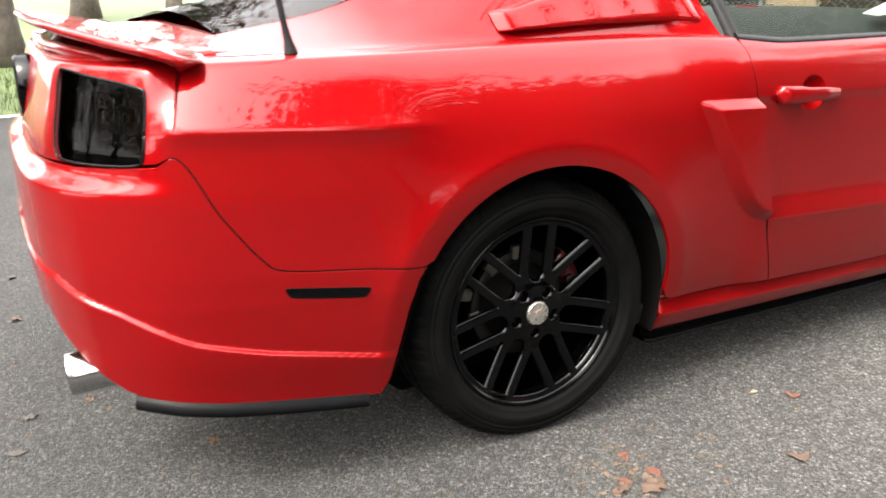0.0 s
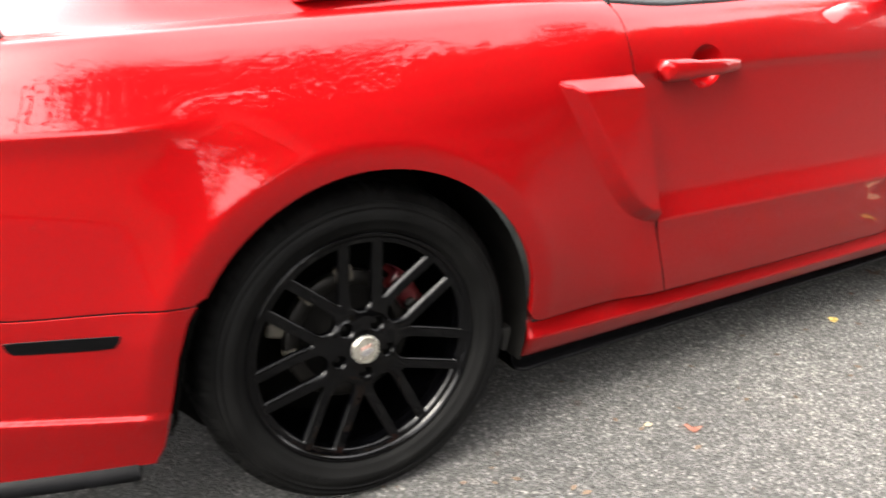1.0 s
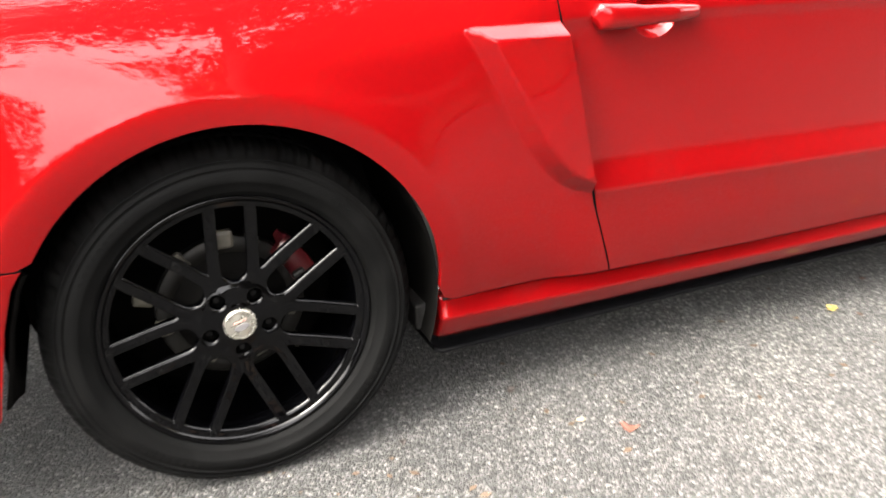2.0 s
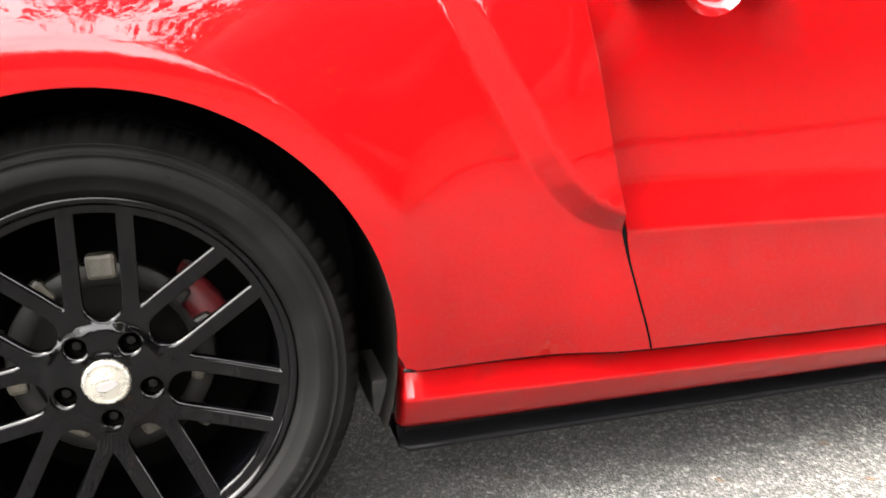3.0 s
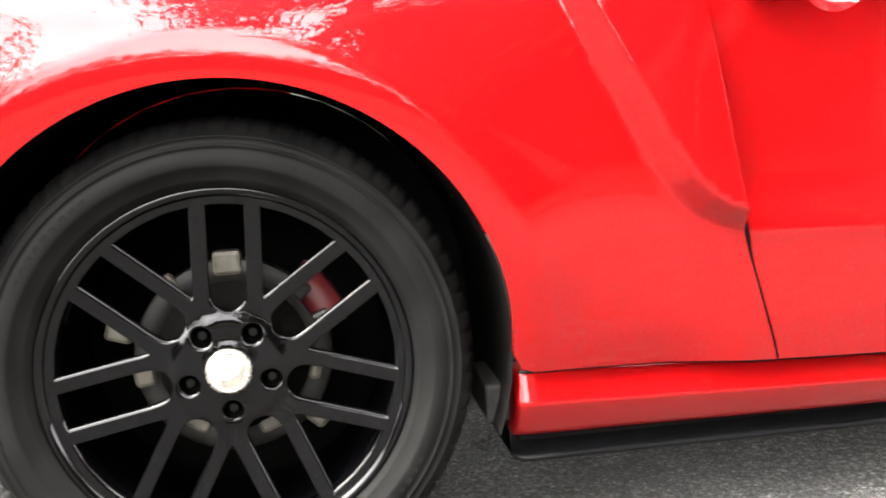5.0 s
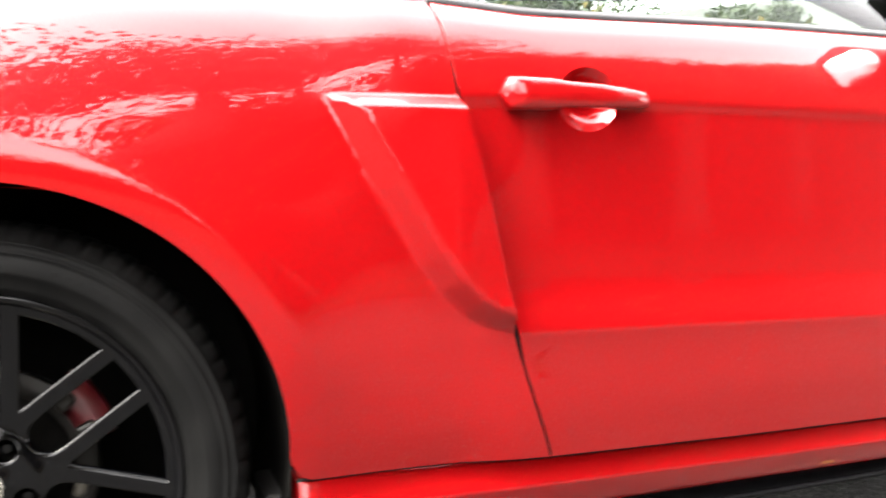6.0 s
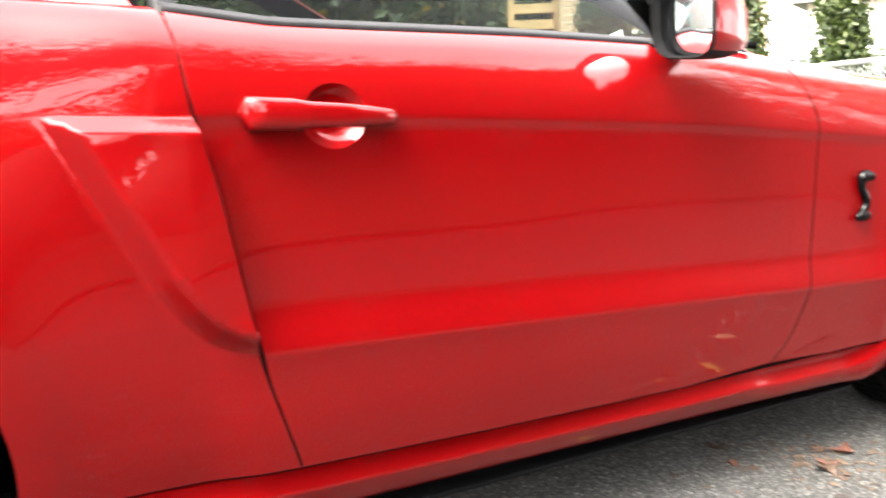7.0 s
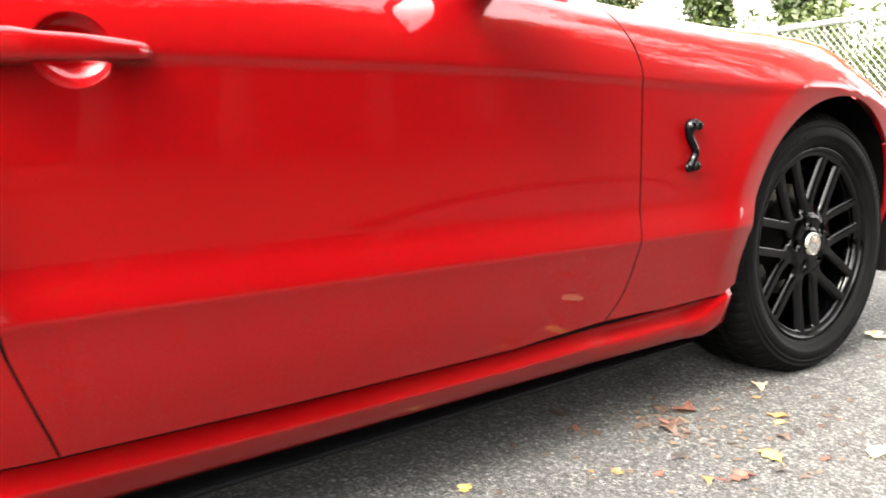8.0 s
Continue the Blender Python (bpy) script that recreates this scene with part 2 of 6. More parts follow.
def box(bm, x0, x1, y0, y1, z0, z1, bevel=0.0, m=None):
    made = bmesh.ops.create_cube(bm, size=1)["verts"]
    for v in made:
        v.co = Vector((x0 + (v.co.x + 0.5) * (x1 - x0), y0 + (v.co.y + 0.5) * (y1 - y0), z0 + (v.co.z + 0.5) * (z1 - z0)))
    if bevel:
        edges = list({e for v in made for e in v.link_edges})
        out = bmesh.ops.bevel(bm, geom=edges, offset=bevel, segments=2, affect="EDGES", profile=0.5)
        made = list({v for f in out["faces"] for v in f.verts} | {v for v in made if v.is_valid})
    if m:
        for v in made:
            v.co = m @ v.co
    return bm


def slab(x0, x1, y0, y1, z0, z1, bevel=0.0, m=None):
    return box(bmesh.new(), x0, x1, y0, y1, z0, z1, bevel, m)


def revolve(profile, n=96, wave=None, smooth=True, name="turned"):
    """A body of revolution round the y axis; profile: (radius, y) pairs; wave(k, j) adds to the radius."""
    verts, faces = [], []
    m = len(profile)
    for j in range(n):
        a = 2 * math.pi * j / n
        for k, (r, y) in enumerate(profile):
            rr = r + (wave(k, j) if wave else 0)
            verts.append((rr * math.sin(a), y, rr * math.cos(a)))
    for j in range(n):
        for k in range(m - 1):
            a, b = j * m + k, ((j + 1) % n) * m + k
            faces.append((a, a + 1, b + 1, b))
    return pymesh(name, verts, faces, smooth)


def tube(points, radius, n=10, closed=False, ends=True):
    """A round bar along points; radius: a number or one for each point."""
    bm = bmesh.new()
    pts = [Vector(p) for p in points]
    rings, side = [], None
    for k, p in enumerate(pts):
        way = (pts[min(k + 1, len(pts) - 1)] - pts[max(k - 1, 0)]).normalized()
        side = way.orthogonal().normalized() if side is None else (side - way * side.dot(way)).normalized()
        up = way.cross(side)
        r = radius if isinstance(radius, (int, float)) else radius[k]
        rings.append([bm.verts.new(p + (side * math.cos(2 * math.pi * j / n) + up * math.sin(2 * math.pi * j / n)) * r) for j in range(n)])
    for a, b in zip(rings, rings[1:]):
        for j in range(n):
            bm.faces.new((a[j], a[(j + 1) % n], b[(j + 1) % n], b[j]))
    if ends:
        bm.faces.new(rings[0][::-1])
        bm.faces.new(rings[-1])
    return smooth_all(bm)


def loft(rows, name="loft", closed=False, smooth=True):
    """A sheet through rows of points, all of one length."""
    n = len(rows[0])
    verts = [p for r in rows for p in r]
    faces = [(k * n + j, k * n + (j + 1) % n, (k + 1) * n + (j + 1) % n, (k + 1) * n + j) for k in range(len(rows) - 1) for j in range(n if closed else n - 1)]
    return pymesh(name, verts, faces, smooth)


def pchip(xk, yk, x):
    """Smooth interpolation without overshoot."""
    xk, yk = np.asarray(xk, float), np.asarray(yk, float)
    h = np.diff(xk)
    d = np.diff(yk) / h
    m = np.zeros(len(xk))
    m[0], m[-1] = d[0], d[-1]
    for k in range(1, len(xk) - 1):
        if d[k - 1] * d[k] > 0:
            w1, w2 = 2 * h[k] + h[k - 1], h[k] + 2 * h[k - 1]
            m[k] = (w1 + w2) / (w1 / d[k - 1] + w2 / d[k])
    x = np.clip(x, xk[0], xk[-1])
    i = np.clip(np.searchsorted(xk, x) - 1, 0, len(h) - 1)
    t = (x - xk[i]) / h[i]
    return (2 * t**3 - 3 * t**2 + 1) * yk[i] + (t**3 - 2 * t**2 + t) * h[i] * m[i] + (-2 * t**3 + 3 * t**2) * yk[i + 1] + (t**3 - t**2) * h[i] * m[i + 1]


def inside(poly, pts):
    poly, pts = np.asarray(poly), np.asarray(pts)
    hit = np.zeros(len(pts), bool)
    for (x0, y0), (x1, y1) in zip(poly, np.roll(poly, -1, 0)):
        if y0 != y1:
            crosses = (y0 > pts[:, 1]) != (y1 > pts[:, 1])
            hit ^= crosses & (pts[:, 0] < (x1 - x0) * (pts[:, 1] - y0) / (y1 - y0) + x0)
    return hit


def outline_distance(poly, pts):
    poly, pts = np.asarray(poly, float), np.asarray(pts, float)
    best = np.full(len(pts), 9.0)
    for a, b in zip(poly, np.roll(poly, -1, 0)):
        ab = b - a
        t = np.clip(((pts - a) @ ab) / max(ab @ ab, 1e-12), 0, 1)
        best = np.minimum(best, np.linalg.norm(pts - a - t[:, None] * ab, axis=1))
    return best


def densify(poly, step):
    out = []
    for a, b in zip(poly, list(poly[1:]) + [poly[0]]):
        a, b = np.array(a, float), np.array(b, float)
        n = max(1, int(np.ceil(np.linalg.norm(b - a) / step)))
        out += [a + (b - a) * k / n for k in range(n)]
    return np.array(out)


def rounded(poly, times=2, keep=()):
    """Cuts the corners of a closed outline."""
    p = [np.array(a, float) for a in poly]
    for _ in range(times):
        q = []
        for a, b in zip(p, p[1:] + [p[0]]):
            q += [a * 0.75 + b * 0.25, a * 0.25 + b * 0.75]
        p = q
    return np.array(p)


def shrink(poly, by):
    p = np.asarray(poly, float)
    area = 0.5 * np.sum(p[:, 0] * np.roll(p[:, 1], -1) - np.roll(p[:, 0], -1) * p[:, 1])
    t = np.roll(p, -1, 0) - np.roll(p, 1, 0)
    t /= np.maximum(np.linalg.norm(t, axis=1), 1e-9)[:, None]
    n = np.stack([-t[:, 1], t[:, 0]], 1) * (1 if area > 0 else -1)
    return p + n * by


def skin(name, outer, place, holes=(), step=0.014, depth=0.014, inward=None, bevel=0.0004, lines=(), turn=(0.5, 0.85)):
    """A trimmed sheet: outlines in (u, s), place(u, s) -> points and normals; edges folded back by depth."""
    loops = [densify(outer, step)] + [densify(h, step) for h in holes]
    lo, hi = loops[0].min(0), loops[0].max(0)
    gx, gy = np.meshgrid(np.arange(lo[0], hi[0], step), np.arange(lo[1], hi[1], step * 0.87))
    gx[::2] += step / 2
    pts = np.stack([gx.ravel(), gy.ravel()], 1)
    ok = inside(loops[0], pts)
    for h in loops[1:]:
        ok &= ~inside(h, pts)
    pts = pts[ok]
    for l in loops:
        pts = pts[outline_distance(l, pts) > step * 0.55]
    for l in lines:
        l = np.array([p for a, b in zip(l, l[1:]) for p in (a, ((a[0] + b[0]) / 2, (a[1] + b[1]) / 2))] + [l[-1]])
        l = l[inside(loops[0], l)]
        for h in loops[1:]:
            l = l[~inside(h, l)]
        l = l[outline_distance(loops[0], l) > 0.002]
        pts = np.concatenate([pts[np.linalg.norm(pts[:, None] - l[None], axis=2).min(1) > 0.0025], l])
    edges, start = [], 0
    for l in loops:
        n = len(l)
        edges += [(start + k, start + (k + 1) % n) for k in range(n)]
        start += n
    flat = np.concatenate(loops + [pts])
    out = CDT([Vector(p) for p in flat.tolist()], edges, [], 0, 1e-7)
    v2 = np.array([tuple(v) for v in out[0]])
    tri = np.array([f for f in out[2] if len(f) == 3])
    mid = v2[tri].mean(1)
    ok = inside(loops[0], mid)
    for h in loops[1:]:
        ok &= ~inside(h, mid)
    tri = tri[ok]
    p, n = place(v2[:, 0], v2[:, 1])
    a, b, c = p[tri[:, 0]], p[tri[:, 1]], p[tri[:, 2]]
    flip = np.einsum("ij,ij->i", np.cross(b - a, c - a), n[tri[:, 0]]) < 0
    tri[flip] = tri[flip][:, ::-1]
    count = {}
    for f in tri:
        for k in range(3):
            e = (int(f[k]), int(f[(k + 1) % 3]))
            count[e] = True
    rim = [e for e in count if (e[1], e[0]) not in count]
    verts, norms, faces = list(p), list(n), [tuple(f) for f in tri]
    where_to = {}
    sideways = {}
    for i, j in rim:
        d = np.cross(p[j] - p[i], n[i])
        d /= max(np.linalg.norm(d), 1e-9)
        for k in (i, j):
            sideways[k] = sideways.get(k, 0) + d
    for k, d in sideways.items():
        d = d / max(np.linalg.norm(d), 1e-9)
        back = -n[k] if inward is None else np.array(inward)
        soft = n[k] * turn[0] + d * turn[1]
        where_to[k] = len(verts)
        verts += [p[k] + (d + back) * bevel, p[k] + d * bevel + back * depth]
        norms += [soft / np.linalg.norm(soft), d]
    for i, j in rim:
        a, b = where_to[i], where_to[j]
        faces += [(i, a, b, j), (a, a + 1, b + 1, b)]
    return pymesh(name, verts, faces, True, norms)


def mirrored(me, about):
    """The mesh mirrored to the car's other side."""
    verts = [(v.co.x, 2 * about - v.co.y, v.co.z) for v in me.vertices]
    faces = [tuple(p.vertices)[::-1] for p in me.polygons]
    out = pymesh(me.name, verts, faces)
    for m in me.materials:
        out.materials.append(m)
    return out


# ---- the shape of the car's side ----
MIDDLE = 0.89                 # the car's centre plane, in y
WHEEL_Z, REAR_X, FRONT_X = 0.338, 0.0, 2.72
PLAN = [(-1.77, -1.112, 0.890), (-1.50, -1.108, 0.622), (-1.30, -1.090, 0.425), (-1.15, -1.045, 0.283), (-1.00, -0.962, 0.160), (-0.90, -0.893, 0.090), (-0.85, -0.850, 0.062),
        (-0.66, -0.660, 0.004), (-0.48, -0.480, -0.029), (-0.35, -0.350, -0.040), (0.0, 0.0, -0.046), (0.40, 0.40, -0.049), (0.70, 0.70, -0.050), (1.20, 1.20, -0.050), (1.90, 1.90, -0.043),
        (2.30, 2.30, -0.044), (2.72, 2.72, -0.044), (3.00, 3.00, -0.014), (3.20, 3.19, 0.055), (3.35, 3.31, 0.145), (3.55, 3.43, 0.305), (3.80, 3.54, 0.530), (4.17, 3.60, 0.890)]
# knots of the upright section: heights and how far each lies inside the widest line
DOOR_IN = [0.085, 0.036, 0.015, -0.002, -0.005, -0.003, 0.0085, 0.0066, 0.0042, 0.0036, 0.0, 0.001, 0.009, 0.030, 0.056, 0.075, 0.120, 0.30]
HAUNCH_IN = [0.090, 0.050, 0.030, 0.013, 0.012, 0.011, 0.006, 0.002, 0.0075, 0.0115, 0.0150, 0.0185, 0.036, 0.068, 0.094, 0.112, 0.165, 0.33]
TAIL_IN = [0.050, 0.025, 0.012, 0.004, 0.003, 0.003, 0.001, 0.001, 0.004, 0.002, 0.0, 0.0075, 0.033, 0.062, 0.086, 0.103, 0.150, 0.31]
REAR_IN = [0.050, 0.025, 0.012, 0.004, 0.003, 0.003, 0.001, 0.000, 0.006, 0.011, 0.015, 0.018, 0.030, 0.042, 0.052, 0.062, 0.110, 0.27]
WAIST_IN = [0.100, 0.055, 0.028, 0.011, 0.010, 0.009, 0.006, 0.005, 0.006, 0.004, 0.0, 0.001, 0.010, 0.034, 0.060, 0.080, 0.126, 0.30]
FENDER_IN = [0.085, 0.036, 0.016, 0.000, -0.003, -0.001, 0.0078, 0.0066, 0.0042, 0.0034, 0.0, 0.001, 0.009, 0.028, 0.052, 0.085, 0.150, 0.33]
NOSE_IN = [0.060, 0.030, 0.015, 0.006, 0.006, 0.006, 0.005, 0.004, 0.003, 0.002, 0.001, 0.003, 0.012, 0.034, 0.062, 0.095, 0.160, 0.33]


def heights(low, high, belt, over=(0.013, 0.020, 0.034)):
    return [0.10, 0.27, 0.36, low - 0.012, low, low + 0.012, low + 0.075, 0.5 * (low + high) + 0.03, high - 0.040, high - 0.016, high, high + 0.012, high + 0.42 * (belt - high), belt - 0.028, belt, belt + over[0], belt + over[1], belt + over[2]]


STATIONS = [(-1.77, heights(0.49, 0.870, 1.000), REAR_IN), (-0.93, heights(0.49, 0.870, 1.000), REAR_IN), (-0.852, heights(0.49, 0.884, 1.000), TAIL_IN), (-0.44, heights(0.49, 0.869, 1.003), TAIL_IN), (-0.24, heights(0.49, 0.860, 1.003), HAUNCH_IN), (0.0, heights(0.49, 0.852, 1.003), HAUNCH_IN),
            (0.40, heights(0.49, 0.847, 0.998), HAUNCH_IN), (0.64, heights(0.49, 0.846, 0.987), WAIST_IN), (0.775, heights(0.488, 0.844, 0.979), DOOR_IN), (0.85, heights(0.486, 0.842, 0.976), DOOR_IN), (1.20, heights(0.474, 0.829, 0.972), DOOR_IN),
            (1.65, heights(0.457, 0.808, 0.958), DOOR_IN), (1.95, heights(0.445, 0.786, 0.928), DOOR_IN), (2.30, heights(0.437, 0.760, 0.888, (0.016, 0.026, 0.05)), FENDER_IN),
            (2.72, heights(0.43, 0.738, 0.854, (0.018, 0.028, 0.055)), FENDER_IN), (3.10, heights(0.42, 0.680, 0.768, (0.018, 0.030, 0.06)), NOSE_IN), (3.50, heights(0.41, 0.640, 0.700, (0.018, 0.030, 0.06)), NOSE_IN), (4.17, heights(0.40, 0.630, 0.690, (0.018, 0.030, 0.06)), NOSE_IN)]
OVER = (0.022, 0.075, 0.24)
DU, DS, S0, U0 = 0.005, 0.004, 0.10, -1.77
DOOR_SEAM = [(0.630, 1.060), (0.640, 1.000), (0.648, 0.975), (0.659, 0.884), (0.667, 0.828), (0.688, 0.738), (0.710, 0.628), (0.738, 0.495), (0.772, 0.388), (0.802, 0.304), (0.808, 0.285)]
SCOOP = [(0.469, 0.848), (0.531, 0.724), (0.596, 0.602), (0.628, 0.556), (0.664, 0.520), (0.700, 0.500), (0.745, 0.488), (1.0, 0.488), (1.0, 0.848)]

VANE = SCOOP[:7] + SCOOP[5::-1]
LEDGE_LINES = [[(0.46 + 0.20 * k / 16, 0.849 - 0.03 * 0.20 * k / 16 - o) for k in range(17)] for o in (-0.004, 0.001, 0.004, 0.017, 0.021, 0.025)]


def flare(u, s, centre):
    x, z = u - centre, s - WHEEL_Z
    r, turn = np.hypot(x, z), np.degrees(np.arctan2(np.abs(x), z))
    fade = 0.35 + 0.65 * (1 - np.clip((turn - 62) / 45, 0, 1) ** 2 * (3 - 2 * np.clip((turn - 62) / 45, 0, 1)))
    lip = np.where(r < 0.452, 1 - 0.30 * ((0.452 - np.maximum(r, 0.37)) / 0.07) ** 2, np.exp(-np.maximum(r - 0.452, 0) / 0.085))
    return -0.024 * fade * lip


BUMPER_CREASE = ([-1.77, -1.22, -1.02, -0.89, -0.86, -0.70, -0.43], [0.560, 0.540, 0.482, 0.426, 0.414, 0.378, 0.335])


def side_tables(scoop=True):
    us, ss = np.arange(U0, 4.17 + DU, DU), np.arange(S0, 1.30, DS)
    xs = [a for a, _, _ in STATIONS]
    kz = np.array([pchip(xs, [h[k] for _, h, _ in STATIONS], us) for k in range(18)])
    kd = np.array([pchip(xs, [d[k] for _, _, d in STATIONS], us) for k in range(18)])
    ks = kz.copy()
    for j, o in enumerate(OVER):
        ks[15 + j] = kz[14] + o
    px, py = (pchip([p[0] for p in PLAN], [p[k] for p in PLAN], us) for k in (1, 2))
    tx, ty = np.gradient(px, DU), np.gradient(py, DU)
    long = np.hypot(tx, ty)
    nx, ny = -ty / long, tx / long
    d, z = np.zeros((len(us), len(ss))), np.zeros((len(us), len(ss)))
    for i in range(len(us)):
        d[i], z[i] = pchip(ks[:, i], kd[:, i], ss), pchip(ks[:, i], kz[:, i], ss)
    gu, gs = np.meshgrid(us, ss, indexing="ij")
    d += np.where(np.abs(gu) < 1.2, flare(gu, gs, REAR_X), 0) * np.clip((1.0 - gs) / 0.12, 0, 1)
    d += np.where(np.abs(gu - FRONT_X) < 0.8, flare(gu, gs, FRONT_X), 0) * np.clip((kz[14][:, None] - 0.01 - gs) / 0.10, 0, 1)
    # the ledge under the tail lamps
    d -= 0.036 * np.clip((0.783 - gs) / 0.030, 0, 1) * np.clip((-0.86 - gu) / 0.24, 0, 1)
    for axis, weights in ((0, (1, 4, 6, 4, 1)), (1, (1, 4, 6, 4, 1))):
        pad = np.pad(d, [(2, 2) if k == axis else (0, 0) for k in (0, 1)], mode="edge")
        d = sum(w / 16 * np.take(pad, range(k, k + d.shape[axis]), axis) for k, w in enumerate(weights))
    # the rear bumper's lower lip
    crease = np.interp(gu, *BUMPER_CREASE)
    step = np.clip((crease - gs) / 0.006, 0, 1)
    d -= (0.008 * step * step * (3 - 2 * step) - 0.006 * np.clip((crease - gs) / 0.12, 0, 1)) * np.clip((-0.40 - gu) / 0.06, 0, 1)
    # the false scoop ahead of the rear wheel stands proud
    flat = np.stack([gu.ravel(), gs.ravel()], 1)
    near = (flat[:, 0] > 0.44) & (flat[:, 0] < 0.84) & (flat[:, 1] > 0.46) & (flat[:, 1] < 0.87)
    rise = np.zeros(len(flat))
    q = flat[near]
    # a flat ledge on top, a slanting vane below it
    under, beside = np.clip((0.849 - 0.03 * (q[:, 0] - 0.47) - q[:, 1]) / 0.021, 0, 1), np.clip(outline_distance(VANE, q) / 0.030, 0, 1)
    rise[near] = -(0.027 + 0.010 * np.clip((q[:, 0] - 0.5) / 0.15, 0, 1)) * np.where(inside(SCOOP, q), np.minimum(under, beside), 0)
    d += rise.reshape(d.shape) * scoop
    pos = np.stack([px[:, None] + nx[:, None] * d, py[:, None] + ny[:, None] * d, z], 2)
    n = np.cross(np.gradient(pos, axis=0), np.gradient(pos, axis=1))
    n /= np.maximum(np.linalg.norm(n, axis=2), 1e-9)[:, :, None]
    return pos, n


SIDE, SIDE_N = side_tables(False)
SCOOPED, SCOOPED_N = side_tables(True)


def on_side(u, s, proud=0.0, scoop=False):
    fu, fs = np.clip((np.asarray(u, float) - U0) / DU, 0, SIDE.shape[0] - 1.001), np.clip((np.asarray(s, float) - S0) / DS, 0, SIDE.shape[1] - 1.001)
    i, j = fu.astype(int), fs.astype(int)
    a, b = (fu - i)[:, None], (fs - j)[:, None]

    def read(t):
        return t[i, j] * (1 - a) * (1 - b) + t[i + 1, j] * a * (1 - b) + t[i, j + 1] * (1 - a) * b + t[i + 1, j + 1] * a * b

    n = read(SCOOPED_N if scoop else SIDE_N)
    n /= np.maximum(np.linalg.norm(n, axis=1), 1e-9)[:, None]
    return read(SCOOPED if scoop else SIDE) + n * proud, n


def on_scooped(u, s):
    return on_side(u, s, 0.0, True)


def spot(u, s, proud=0.0):
    p, n = on_side([u], [s], proud)
    return Vector(p[0]), Vector(n[0])


def curve_through(points, n=10):
    """A smooth open line through points in the plane."""
    p = np.array(points, float)
    t = np.r_[0, np.cumsum(np.linalg.norm(np.diff(p, axis=0), axis=1))]
    q = np.linspace(0, t[-1], n * (len(p) - 1) + 1)
    return [(a, b) for a, b in zip(pchip(t, p[:, 0], q), pchip(t, p[:, 1], q))]


def arch(centre, a0, a1, r=0.3895, n=60):
    drop = 0.012 if centre == FRONT_X else 0.0
    return [(centre + 0.010 + r * math.cos(radians(a0 + (a1 - a0) * k / n)), WHEEL_Z + 0.006 - drop + r * math.sin(radians(a0 + (a1 - a0) * k / n))) for k in range(n + 1)]


BUMPER_SEAM = [(-0.339, 0.540), (-0.50, 0.556), (-0.640, 0.566), (-0.678, 0.574), (-0.705, 0.600), (-0.770, 0.690), (-0.868, 0.832), (-0.900, 0.812)]
SEAM_RISE = [p for p in curve_through(BUMPER_SEAM, 12) if p[0] > -0.860] + [BUMPER_SEAM[-2]]
FENDER_SEAM = [(1.890, 0.985), (1.924, 0.938), (1.958, 0.890), (1.985, 0.838), (1.995, 0.800), (1.997, 0.760), (1.996, 0.680), (1.994, 0.593), (1.988, 0.500), (1.976, 0.425), (1.950, 0.335), (1.905, 0.277)]
SILL_LINE = [(0.396, 0.300), (0.60, 0.293), (0.80, 0.285), (1.16, 0.275), (1.65, 0.266), (1.905, 0.268), (2.25, 0.270)]


def sill_z(x):
    return np.interp(x, [a for a, b in SILL_LINE], [b for a, b in SILL_LINE])


GAP = 0.0024


def mirror_part(name, me, mat, parent):
    return part(name, mirrored(me, MIDDLE), mat, parent)


def crease_lines(name):
    """Extra rows of points where the sheet folds sharply."""
    xs = [a for a, _, _ in STATIONS]
    def along(k, off, x0, x1):
        u = np.arange(x0, x1, 0.012)
        return [(float(a), float(b) + off) for a, b in zip(u, pchip(xs, [h[k] for _, h, _ in STATIONS], u))]
    if name == "quarter_panel":
        vane = [curve_through([(a + o * 0.88, b + o * 0.47) for a, b in SCOOP[:7]], 5) for o in (-0.003, 0.002, 0.026, 0.031)]
        return LEDGE_LINES + vane + [along(10, o, -0.83, -0.12) for o in (-0.010, -0.005, -0.001, 0.003, 0.008)]
    if name in ("door", "front_fender"):
        x0, x1 = (0.66, 1.98) if name == "door" else (1.98, 2.42)
        return [along(4, o, x0, x1) for o in (-0.009, -0.004, 0.0, 0.004, 0.009)] + [along(10, o, x0, x1) for o in (-0.014, -0.008, -0.003, 0.001, 0.006)]
    if name == "rear_bumper":
        u = np.arange(-1.74, -0.44, 0.010)
        return [[(float(a), float(b) - o) for a, b in zip(u, np.interp(u, *BUMPER_CREASE))] for o in (-0.002, 0.0005, 0.003, 0.006, 0.009)]
    return []


